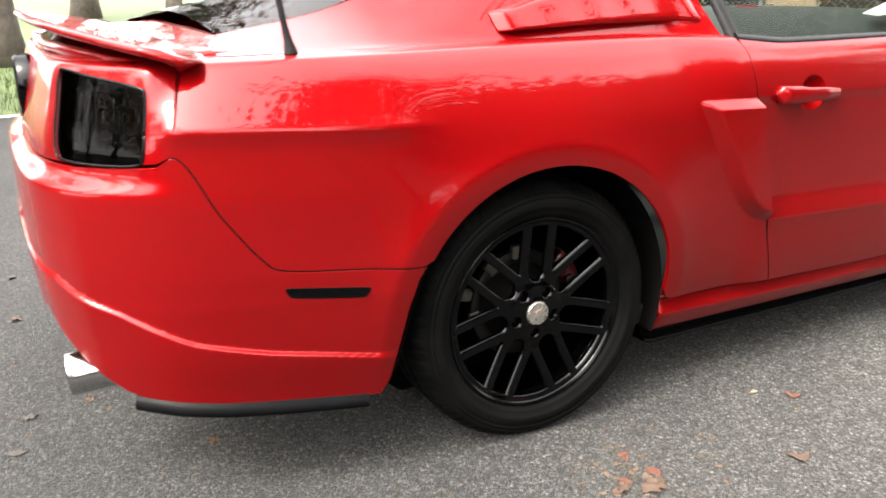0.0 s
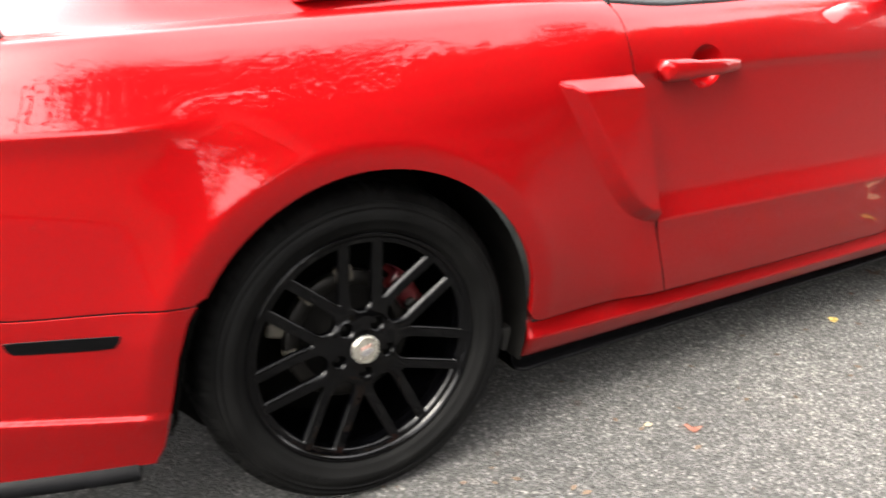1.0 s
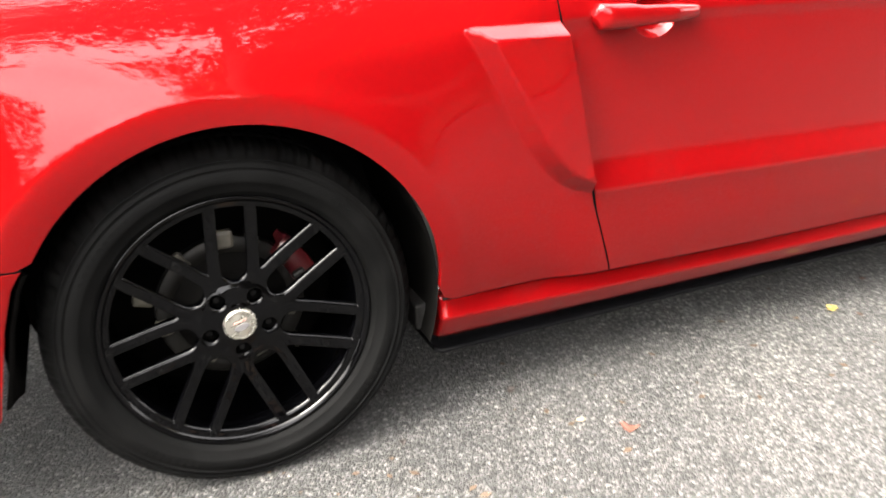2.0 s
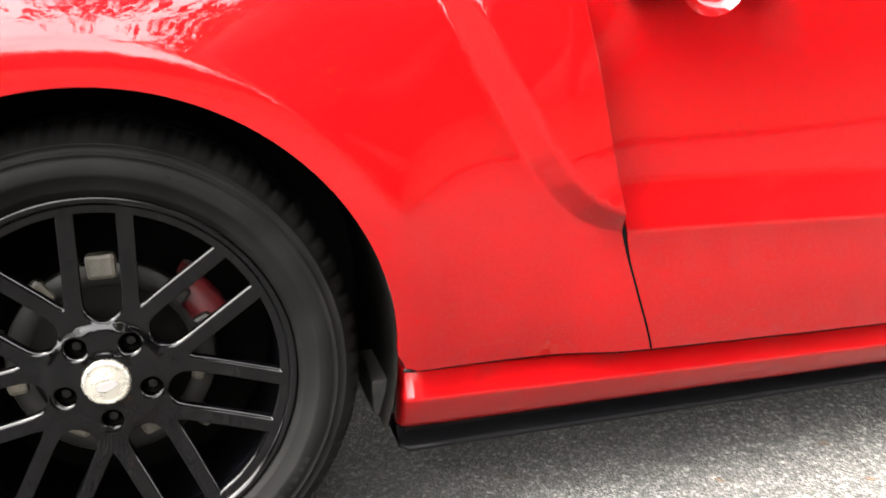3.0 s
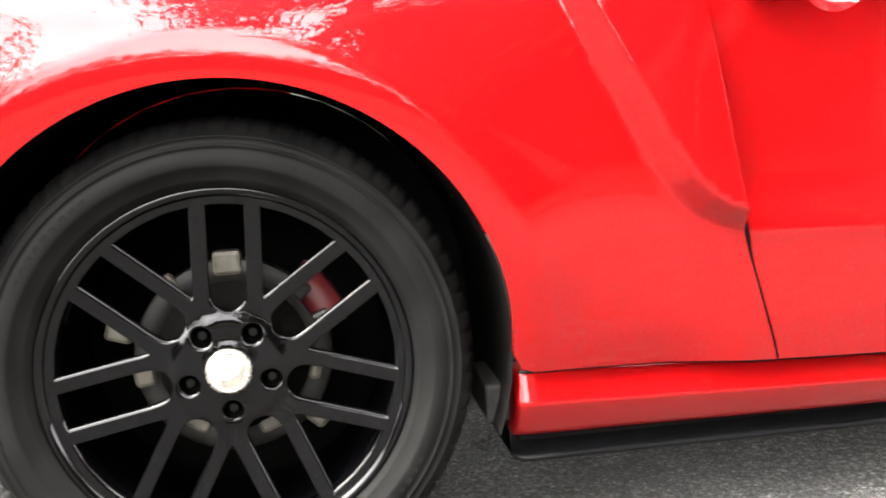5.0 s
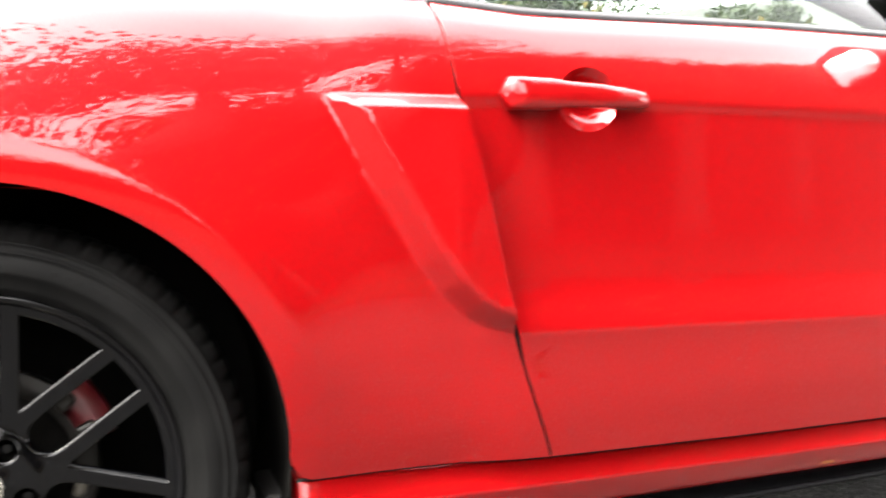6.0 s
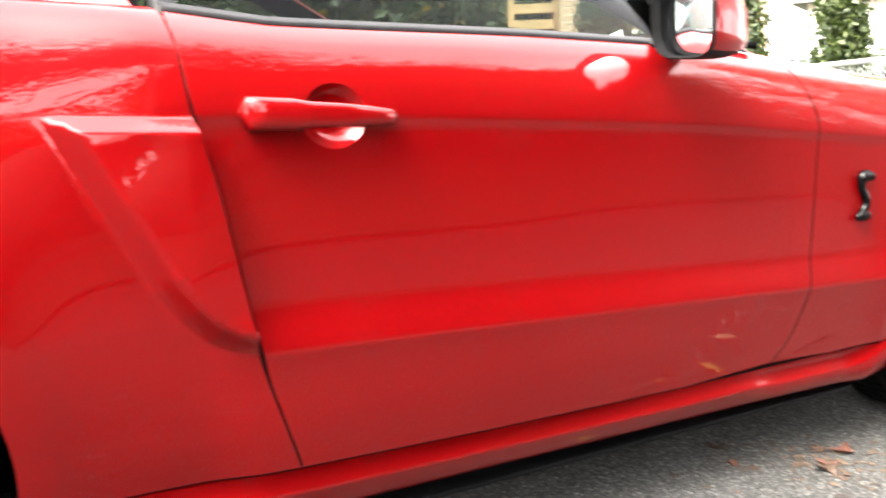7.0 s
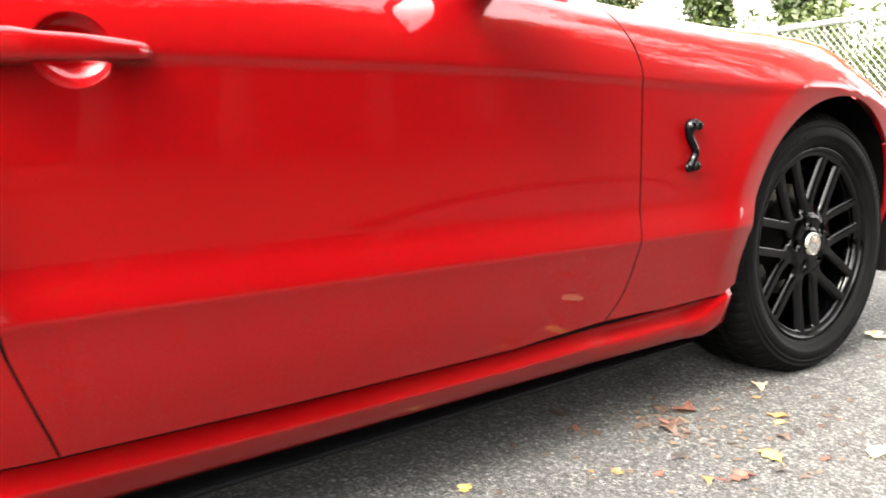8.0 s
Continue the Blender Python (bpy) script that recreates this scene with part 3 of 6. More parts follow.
def build_body(car):
    seam = curve_through(DOOR_SEAM, 6)
    quarter = seam + [(x, sill_z(x)) for x in (0.70, 0.60, 0.50, 0.43)] + [(0.412, 0.306)] + arch(REAR_X, -2, 148) + SEAM_RISE[1:] + [(-0.852, 0.90), (-0.846, 1.02), (-0.85, 1.10)] + [(0.0, 1.10), (0.50, 1.09)]
    door_line = [(x, float(np.interp(x, [0.648, 0.70, 0.746, 0.80, 0.951, 1.265, 1.663, 1.80], [1.000, 0.992, 0.985, 0.980, 0.976, 0.974, 0.962, 0.975]))) for x in np.linspace(1.79, 0.648, 60)]
    fseam = curve_through(FENDER_SEAM, 6)
    cut = [(a, b) for a, b in fseam if b < 0.965]
    door = cut[::1] + [(x, sill_z(x)) for x in (1.65, 1.4, 1.16, 0.95)] + [(a + 0.008 * min(1.0, max(0.0, min(b - 0.44, 0.87 - b) / 0.09)), b) for a, b in seam[::-1] if b < 0.99] + door_line[::-1]
    bowl_hole = [(0.878 + 0.053 * math.cos(a), 0.840 + 0.050 * math.sin(a)) for a in np.linspace(0, 2 * math.pi, 41)[:-1]]
    fender = fseam[::-1] + [(1.80, 1.01), (1.95, 1.03), (2.30, 1.00), (2.72, 0.955), (3.00, 0.89), (3.10, 0.86), (3.18, 0.70), (3.14, 0.60)] + arch(FRONT_X, 42, 186) + [(2.30, 0.272), (2.1, 0.269)]
    bumper = SEAM_RISE + [BUMPER_SEAM[-1]] + [(-1.10, 0.800), (-1.40, 0.790), (-1.765, 0.785), (-1.765, 0.40), (-1.45, 0.395), (-1.36, 0.42), (-1.28, 0.395), (-1.19, 0.350), (-1.11, 0.312), (-1.05, 0.276), (-1.00, 0.260), (-0.93, 0.252), (-0.454, 0.223), (-0.432, 0.26), (-0.405, 0.36), (-0.385, 0.44), (-0.36, 0.51)]
    tail = [(-0.852, 0.838), (-0.898, 0.816), (-1.10, 0.804), (-1.40, 0.794), (-1.765, 0.789), (-1.765, 1.10), (-0.955, 1.10), (-0.900, 1.05), (-0.858, 1.00), (-0.853, 0.92)]
    nose = arch(FRONT_X, 40, -8)[::1] + [(3.13, 0.18), (3.60, 0.16), (4.165, 0.16), (4.165, 0.74), (3.60, 0.76), (3.19, 0.70), (3.15, 0.60)]
    lamp = rounded([(-0.925, 0.828), (-0.925, 0.955), (-0.935, 0.972), (-1.215, 1.000), (-1.235, 0.995), (-1.215, 0.820), (-1.195, 0.806), (-0.945, 0.808)], 2)
    made = {}
    for name, outline, holes, step in (("quarter_panel", quarter, [], 0.0125), ("door", door, [bowl_hole], 0.0125), ("front_fender", fender, [], 0.015), ("rear_bumper", bumper, [], 0.010), ("tail_panel", tail, [lamp], 0.015), ("front_bumper", nose, [], 0.03)):
        made[name] = skin(name, shrink(densify(outline, 0.012), GAP), on_scooped if name == "quarter_panel" else on_side, holes, step, 0.016 if name == "quarter_panel" else 0.014, lines=crease_lines(name))
        made[name + "_ob"] = part(name, made[name], RED, car)
        mirror_part(name, made[name], RED, car)
    return made, lamp, bowl_hole


def body_details(car, made, lamp, bowl_hole):
    # dark bead laid in each panel gap, standing in for its shade
    for line in ([(a + 0.004 * min(1.0, max(0.0, min(b - 0.44, 0.87 - b) / 0.09)), b) for a, b in curve_through(DOOR_SEAM[2:], 6)], SEAM_RISE, curve_through(FENDER_SEAM, 6), [(x, float(sill_z(x))) for x in np.linspace(0.41, 2.28, 80)]):
        p, n = on_side([a for a, b in line], [b for a, b in line], -0.0024 if line[0][0] > 1.8 else -0.0048)
        me = bpy.data.meshes.new("seam_rubber")
        bm = tube([tuple(q) for q in p], 0.0029 if line[0][0] > 1.8 else 0.0040 if line[0][1] > 0.35 else 0.0030, 6)
        bm.to_mesh(me)
        bm.free()
        part("seam_rubber", me, DARK_LINER, car)
        mirror_part("seam_rubber", me, DARK_LINER, car)
    door = made["door_ob"]

    # the bowl behind the door handle
    rows = []
    for k in range(9):
        q = 1 - k / 8 * 0.97
        h = 0.027 * (1 - q ** 3)
        p, n = on_side([0.878 + 0.053 * q * math.cos(a) for a in np.linspace(0, 2 * math.pi, 41)[:-1]], [0.840 + 0.050 * q * math.sin(a) for a in np.linspace(0, 2 * math.pi, 41)[:-1]])
        rows.append([tuple(v + np.array((0, h, 0))) for v in p])
    part("handle_bowl", loft(rows, closed=True), RED, door)

    # the handle: a long grip, fat at its rear end, thin at its front
    rows = []
    for k in range(33):
        t = k / 32
        x = 0.730 + 0.253 * t
        end = min(1.0, math.sqrt(max(0.0, 1 - ((0.03 - t) / 0.03) ** 2)) if t < 0.03 else 1.0, math.sqrt(max(0.0, 1 - ((t - 0.95) / 0.05) ** 2)) if t > 0.95 else 1.0)
        half = max(0.001, np.interp(t, [0, 0.28, 0.38, 0.75, 1], [0.0250, 0.0240, 0.0195, 0.0170, 0.0110]) * end)
        out = np.interp(t, [0, 0.1, 0.35, 0.7, 0.92, 1], [0.020, 0.034, 0.038, 0.035, 0.022, 0.006]) * (0.35 + 0.65 * end)
        gap = np.interp(t, [0, 0.26, 0.36, 0.62, 0.72, 1], [-0.006, -0.006, 0.014, 0.014, -0.004, -0.006])
        zc = 0.8465 - 0.010 * t
        base, _ = spot(x, zc)
        ring = []
        for j in range(20):
            a = 2 * math.pi * j / 20
            ca, sa = math.cos(a), math.sin(a)
            w = math.copysign(abs(ca) ** 0.6, ca)
            h = math.copysign(abs(sa) ** 0.75, sa)
            ring.append((x, base.y - (gap + (out - gap) * (0.5 + 0.5 * w)), zc + half * h))
        rows.append(ring)
    part("door_handle", loft(rows, closed=True), RED, door)

    # lamps, marker
    shell = skin("lamp_lens", shrink(lamp, 0.002), lambda u, s: on_side(u, s, -0.004), (), 0.012, 0.02)
    back = skin("lamp_back", shrink(lamp, 0.001), lambda u, s: on_side(u, s, -0.045), (), 0.03, 0.01)
    tail_lamp = thing("tail_lamp")
    tail_lamp.parent = car
    lens = part("lens", shell, SMOKED, tail_lamp, "smoked glossy tail lamp lens")
    part("housing", back, DARK_LINER, tail_lamp)
    for k in range(3):
        a = -0.945 - 0.088 * k
        bar = rounded([(a, 0.835), (a, 0.955), (a - 0.052, 0.962), (a - 0.052, 0.833)], 2)
        part("light_bar", skin("light_bar", bar, lambda u, s: on_side(u, s, -0.022), (), 0.02, 0.02), LAMP_RED, tail_lamp)
    edge = [on_side([u], [s], 0.0005)[0][0] for u, s in densify(lamp, 0.012)]
    part("lamp_frame", tube([tuple(p) for p in edge] + [tuple(edge[0])], 0.0034, 8), BLACK_GLOSS, tail_lamp)
    for o in list(tail_lamp.children):
        mirror_part(o.name.split(".")[0], o.data, None, tail_lamp)
    marker = rounded([(-0.663, 0.5265), (-0.655, 0.5085), (-0.645, 0.503), (-0.493, 0.489), (-0.484, 0.494), (-0.474, 0.510), (-0.480, 0.512), (-0.655, 0.528)], 2)
    part("side_marker", skin("side_marker", marker, lambda u, s: on_side(u, s, 0.0025), (), 0.012, 0.006), BLACK_GLOSS, made["rear_bumper_ob"], "dark smoked side marker lens")

    # round badge on the tail, bars for a trunk key cover
    ring = revolve([(0.001, -0.030), (0.040, -0.031), (0.060, -0.033), (0.066, -0.040), (0.078, -0.041), (0.084, -0.034), (0.086, 0.0)], 48)
    badge = part("round_badge", ring, BLACK_GLOSS, car, "round black badge on the tail panel")
    badge.matrix_basis = pose(-1.066, MIDDLE, 0.912, 0, 0, -90)

    # serpent-shaped fender badge
    path, base = [], spot(2.20, 0.63)[0]
    for t in np.linspace(0, 1, 22):
        z = 0.584 + 0.100 * t
        x = 2.146 + 0.014 * math.sin(t * 6.6 - 0.5) * (0.6 + 0.5 * t) + 0.010 * t
        path.append((x, spot(x, z)[0].y - 0.006, z))
    thick = [0.009 + 0.0045 * math.exp(-((t - 0.03) / 0.10) ** 2) + 0.006 * math.exp(-((t - 0.93) / 0.10) ** 2) for t in np.linspace(0, 1, 22)]
    knob = tube(path, thick, 10)
    for x, z, r in ((2.135, 0.587, 0.010), (2.164, 0.589, 0.011), (2.158, 0.682, 0.012), (2.174, 0.677, 0.011)):
        made_v = bmesh.ops.create_icosphere(knob, subdivisions=2, radius=r)["verts"]
        for v in made_v:
            v.co = Vector((x + v.co.x, base.y - 0.006 + v.co.y * 0.6, z + v.co.z))
    part("fender_badge", smooth_all(knob), BLACK_GLOSS, made["front_fender_ob"], "small black serpentine fender badge")


def build_sill(car):
    def section(x, z):
        tip = np.clip((x - 2.19) / 0.125, 0, 1)
        step = np.clip((x - 1.86) / 0.07, 0, 1) * 0.006
        top = z + 0.085 * tip ** 1.4
        low = 0.187 - (x - 0.4) * 0.0095 + 0.045 * max(0, tip - 0.6)
        y = 0.006 - 0.006 * np.clip((x - 1.9) / 0.3, 0, 1) - 0.022 * tip
        fold = low + 0.54 * (top - low)
        rows = [(y + 0.060, top - 0.004), (y + 0.016, top - 0.004), (y + 0.008, top - 0.007), (y + 0.0075 + step, top - 0.013 - step), (y - 0.007 + step, fold + 0.005), (y - 0.0085 + step, fold), (y - 0.0065, fold - 0.005), (y + 0.018, low + 0.013), (y + 0.024, low + 0.005), (y + 0.033, low), (y + 0.10, low)]
        return rows

    xs = [0.407, 0.408, 0.411, 0.417, 0.428] + list(np.linspace(0.45, 1.86, 30)) + list(np.linspace(1.88, 2.318, 24))
    rows = []
    for k, x in enumerate(xs):
        pull = (0.030, 0.014, 0.006, 0.002, 0.0)[k] if k < 5 else 0.0
        rows.append([(x, y + pull, z) for y, z in section(x, float(sill_z(x)))])
    rows.insert(0, [(0.410, 0.11, z) for _, y, z in rows[0]])
    rows.append([(2.316, 0.11, z) for _, y, z in rows[-1]])
    me = loft(rows, "rocker")
    part("rocker", me, RED, car)
    mirror_part("rocker", me, RED, car)
    rows = []
    for k, x in enumerate([0.412] + list(np.linspace(0.425, 2.25, 30)) + [2.262]):
        low = 0.147
        out = 0.042 if k else 0.06
        rows.append([(x, 0.085, low + 0.040), (x, 0.080, low + 0.010), (x, out + 0.010, low + 0.0055), (x, out + 0.0035, low + 0.0045), (x, out, low + 0.001), (x, out, low - 0.003), (x, out + 0.003, low - 0.0055), (x, 0.30, low - 0.006)])
    me = loft(rows, "side_skirt")
    part("side_skirt", me, SPLITTER, car, "black plastic splitter blade under the sill")
    mirror_part("side_skirt", me, SPLITTER, car)
    rows = []
    for u in np.linspace(-1.03, -0.485, 24):
        low = 0.222 + (-0.454 - u) * 0.066
        p, n = on_side([u], [low])
        p, n = p[0], n[0] * np.array((1, 1, 0))
        rows.append([tuple(p - n * 0.06 + np.array((0, 0, 0.012))), tuple(p + n * 0.001 + np.array((0, 0, 0.008))), tuple(p + n * 0.010 + np.array((0, 0, -0.012))), tuple(p + n * 0.010 + np.array((0, 0, -0.024))), tuple(p + n * 0.002 + np.array((0, 0, -0.029))), tuple(p - n * 0.10 + np.array((0, 0, -0.029)))])
    me = loft(rows, "bumper_lip")
    part("bumper_lip", me, SPLITTER, car, "black plastic lip under the rear bumper")
    mirror_part("bumper_lip", me, SPLITTER, car)


# ---- wheels ----
def spoke_windows():
    twin, wedge = [], []
    for k in range(7):
        a = radians(87 + k * 360 / 7)
        ca, sa = math.cos(a), math.sin(a)
        local = []
        for r, h in ((0.2355, -0.0300), (0.2355, -0.0300), (0.150, -0.0300), (0.112, -0.0300), (0.092, -0.0265), (0.080, -0.0120), (0.080, 0.0120), (0.092, 0.0265), (0.112, 0.0300), (0.150, 0.0300), (0.2355, 0.0300), (0.2355, 0.0300), (0.2378, 0.015), (0.2378, -0.015)):
            local.append((r * ca - h * sa, r * sa + h * ca))
        twin.append(rounded(local, 1))
        b = a + math.pi / 7
        cb, sb = math.cos(b), math.sin(b)
        local = []
        half = math.pi / 7
        for r, o in ((0.2345, 0.0445), (0.2345, 0.0445), (0.180, 0.0445), (0.140, 0.0445)):
            local.append((r * math.cos(half) + o * math.sin(half), r * math.sin(half) - o * math.cos(half)))
        local = [(0.2385, 0.0), (0.2380, 0.025)] + local + [(0.110, 0.004)]
        shape = [(x, y) for x, y in local] + [(x, -y) for x, y in local[::-1]]
        wedge.append(rounded([(x * cb - y * sb, x * sb + y * cb) for x, y in shape], 1))
    return twin + wedge


def build_wheel():
    """A tyre on a black twin-spoke rim, its axle along y, its outer face towards -y."""
    wheel = thing("wheel")
    prof = [(0.236, 0.010), (0.250, 0.004), (0.262, -0.004), (0.2665, -0.0105), (0.270, -0.0125), (0.284, -0.0165), (0.2855, -0.0185), (0.290, -0.0195), (0.302, -0.0195), (0.3035, -0.0180), (0.3082, -0.0166), (0.3086, -0.0182), (0.3104, -0.0178), (0.3108, -0.0158), (0.3185, -0.0124), (0.3190, -0.0140), (0.3206, -0.0130), (0.3212, -0.0108), (0.327, -0.004), (0.3335, 0.006), (0.3375, 0.016), (0.340, 0.028), (0.3415, 0.052), (0.3415, 0.056), (0.334, 0.058), (0.334, 0.066), (0.342, 0.068), (0.3425, 0.108), (0.335, 0.110), (0.335, 0.120), (0.3425, 0.122), (0.342, 0.164), (0.334, 0.166), (0.334, 0.174), (0.3415, 0.176), (0.340, 0.200), (0.333, 0.226), (0.316, 0.246), (0.290, 0.252), (0.250, 0.236)]

    prof = [(r if r < 0.29 else 0.29 + (r - 0.29) * 1.24, y) for r, y in prof]

    def sipes(k, j):
        # shoulder blocks cut by narrow grooves
        if 18 <= k <= 22:
            return (-0.0058 if k > 18 else -0.003) if j % 6 == 0 else 0.0
        if 26 <= k <= 28 or 31 <= k <= 33:
            return -0.004 if (j + 3) % 6 == 0 else 0.0
        return 0.0

    part("tyre", revolve(prof, 432, sipes), TYRE, wheel, "black rubber tyre with a ribbed shoulder")
    # raised blank bars where the sidewall lettering stands
    rng = random.Random(3)
    letters = bmesh.new()
    for start, count, pitch in ((22, 9, 3.3), (120, 10, 3.3), (205, 8, 3.0), (300, 9, 3.3)):
        for k in range(count):
            a = radians(start + k * pitch)
            h = rng.uniform(0.009, 0.012)
            box(letters, -0.0055, 0.0055 * rng.uniform(0.3, 1.0), -0.0202, -0.017, 0.297 - h / 2, 0.297 + h / 2, 0, Matrix.Rotation(a, 4, "Y"))
    tagged(part("sidewall_lettering", letters, TYRE, wheel), kind="stuff")
    rim = part("rim", revolve([(0.2445, 0.006), (0.2462, 0.001), (0.2510, -0.0035), (0.2550, -0.0050), (0.2580, -0.0040), (0.2590, 0.000), (0.2570, 0.010), (0.2490, 0.016), (0.240, 0.020), (0.2345, 0.032), (0.230, 0.060), (0.226, 0.14), (0.232, 0.21), (0.240, 0.225), (0.252, 0.235)], 160), BLACK_GLOSS, wheel, "gloss black alloy rim with seven twin spokes")
    circle = [(0.2460 * math.cos(a), 0.2460 * math.sin(a)) for a in np.linspace(0, 2 * math.pi, 141)[:-1]]
    holes = spoke_windows()
    lugs = []
    for k in range(5):
        a = radians(54 + k * 72)
        lugs.append([(0.0600 * math.cos(a) + 0.0190 * math.cos(b), 0.0600 * math.sin(a) + 0.0190 * math.sin(b)) for b in np.linspace(0, 2 * math.pi, 21)[:-1]])
    centre = [(0.031 * math.cos(b), 0.031 * math.sin(b)) for b in np.linspace(0, 2 * math.pi, 31)[:-1]]

    def dish(u, s):
        r = np.hypot(u, s)
        y = pchip([0, 0.032, 0.045, 0.072, 0.085, 0.12, 0.20, 0.235, 0.25], [0.004, 0.004, 0.0065, 0.008, 0.013, 0.0135, 0.008, 0.004, 0.002], r)
        slope = (pchip([0, 0.032, 0.045, 0.072, 0.085, 0.12, 0.20, 0.235, 0.25], [0.004, 0.004, 0.0065, 0.008, 0.013, 0.0135, 0.008, 0.004, 0.002], r + 1e-4) - y) / 1e-4
        n = np.stack([slope * u / np.maximum(r, 1e-6), -np.ones_like(u), slope * s / np.maximum(r, 1e-6)], 1)
        return np.stack([u, y, s], 1), n / np.linalg.norm(n, axis=1)[:, None]

    face = skin("spokes", circle, dish, holes + lugs + [centre], 0.007, 0.022, (0, 1, 0), 0.0034, (), (0.82, 0.57))
    part("spokes", face, BLACK_GLOSS, wheel)
    for k in range(5):
        a = radians(54 + k * 72)
        nut = revolve([(0.0, 0.026), (0.0065, 0.026), (0.009, 0.029), (0.0095, 0.042)], 6, None, False)
        ob = part("lug_nut", nut, BLACK_GLOSS, wheel)
        ob.location = (0.0600 * math.cos(a), 0, 0.0600 * math.sin(a))
        well = revolve([(0.0190, 0.009), (0.0186, 0.040), (0.0, 0.041)], 20)
        ob = part("lug_well", well, DARK_LINER, wheel)
        ob.location = (0.0600 * math.cos(a), 0, 0.0600 * math.sin(a))
    cap = part("centre_cap", revolve([(0.0, -0.0045), (0.022, -0.0040), (0.0265, -0.0028), (0.0275, -0.0036), (0.0305, -0.0020), (0.0325, 0.002), (0.0325, 0.012)], 48), SILVER, wheel, "silver centre cap with an oval emblem")
    tilt = Matrix.Rotation(radians(-14), 4, "Y")
    oval = [(0.0145 * math.cos(a), -0.004 + 0.0062 * math.sin(a)) for a in np.linspace(0, 2 * math.pi, 33)[:-1]]

    def on_cap(u, s):
        return np.stack([u, np.full_like(u, -0.0054), s], 1), np.tile((0.0, -1.0, 0.0), (len(u), 1))

    emblem = part("emblem_oval", skin("emblem_oval", oval, on_cap, (), 0.004, 0.002, (0, 1, 0)), BLUE, wheel, "dark oval emblem")
    emblem.matrix_basis = tilt
    bar = part("emblem_bar", slab(-0.012, 0.013, -0.0054, -0.0035, 0.0070, 0.0105), RED_PRINT, wheel, "thin faded red bar")
    bar.matrix_basis = tilt
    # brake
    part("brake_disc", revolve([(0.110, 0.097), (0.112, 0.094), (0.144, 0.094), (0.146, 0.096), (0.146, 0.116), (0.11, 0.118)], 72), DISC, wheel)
    part("hub", revolve([(0.0, 0.040), (0.070, 0.042), (0.078, 0.050), (0.084, 0.084), (0.112, 0.090), (0.114, 0.096)], 48), DARK_LINER, wheel)
    rows = []
    for k in range(15):
        a = radians(16 + 34 * k / 14)
        end = 0.004 if k in (0, 14) else 0.0
        ring = [(0.130 + end, 0.070 + end), (0.130 + end, 0.084), (0.158, 0.084), (0.160, 0.122), (0.178 - end, 0.122), (0.182 - end, 0.080), (0.178 - end, 0.060 + end), (0.150, 0.056 + end)]
        rows.append([(r * math.cos(a), y, r * math.sin(a)) for r, y in ring])
    part("caliper", loft(rows, "caliper", closed=True), CALIPER, wheel, "red painted brake caliper")
    for a in (22, 44):
        bolt = part("caliper_bolt", slab(-0.013, 0.013, 0.044, 0.062, 0.132, 0.158, 0.005), DISC, wheel)
        bolt.matrix_basis = Matrix.Rotation(math.pi / 2 - radians(a), 4, "Y")
    # tan brake hardware seen between the spokes
    for a, r0, r1, half in ((90, 0.122, 0.160, 0.021), (128, 0.118, 0.158, 0.014), (163, 0.150, 0.190, 0.016), (188, 0.120, 0.150, 0.018), (238, 0.105, 0.128, 0.020), (292, 0.105, 0.130, 0.018), (318, 0.140, 0.175, 0.014), (345, 0.112, 0.132, 0.016)):
        block = part("brake_bracket", slab(-half, half, 0.088, 0.110, r0, r1, 0.007), TAN_STEEL, wheel)
        block.matrix_basis = Matrix.Rotation(math.pi / 2 - radians(a), 4, "Y")
    return wheel


# ---- the rest of the car ----
def grid_sheet(fn, nu, nv, name):
    rows = [[fn(i / (nu - 1), j / (nv - 1)) for j in range(nv)] for i in range(nu)]
    return loft(rows, name)


def solid(me, thick):
    """Gives a sheet thickness, away from its face normals."""
    bm = bmesh.new()
    bm.from_mesh(me)
    bmesh.ops.solidify(bm, geom=bm.faces[:], thickness=thick)
    return smooth_all(bm)


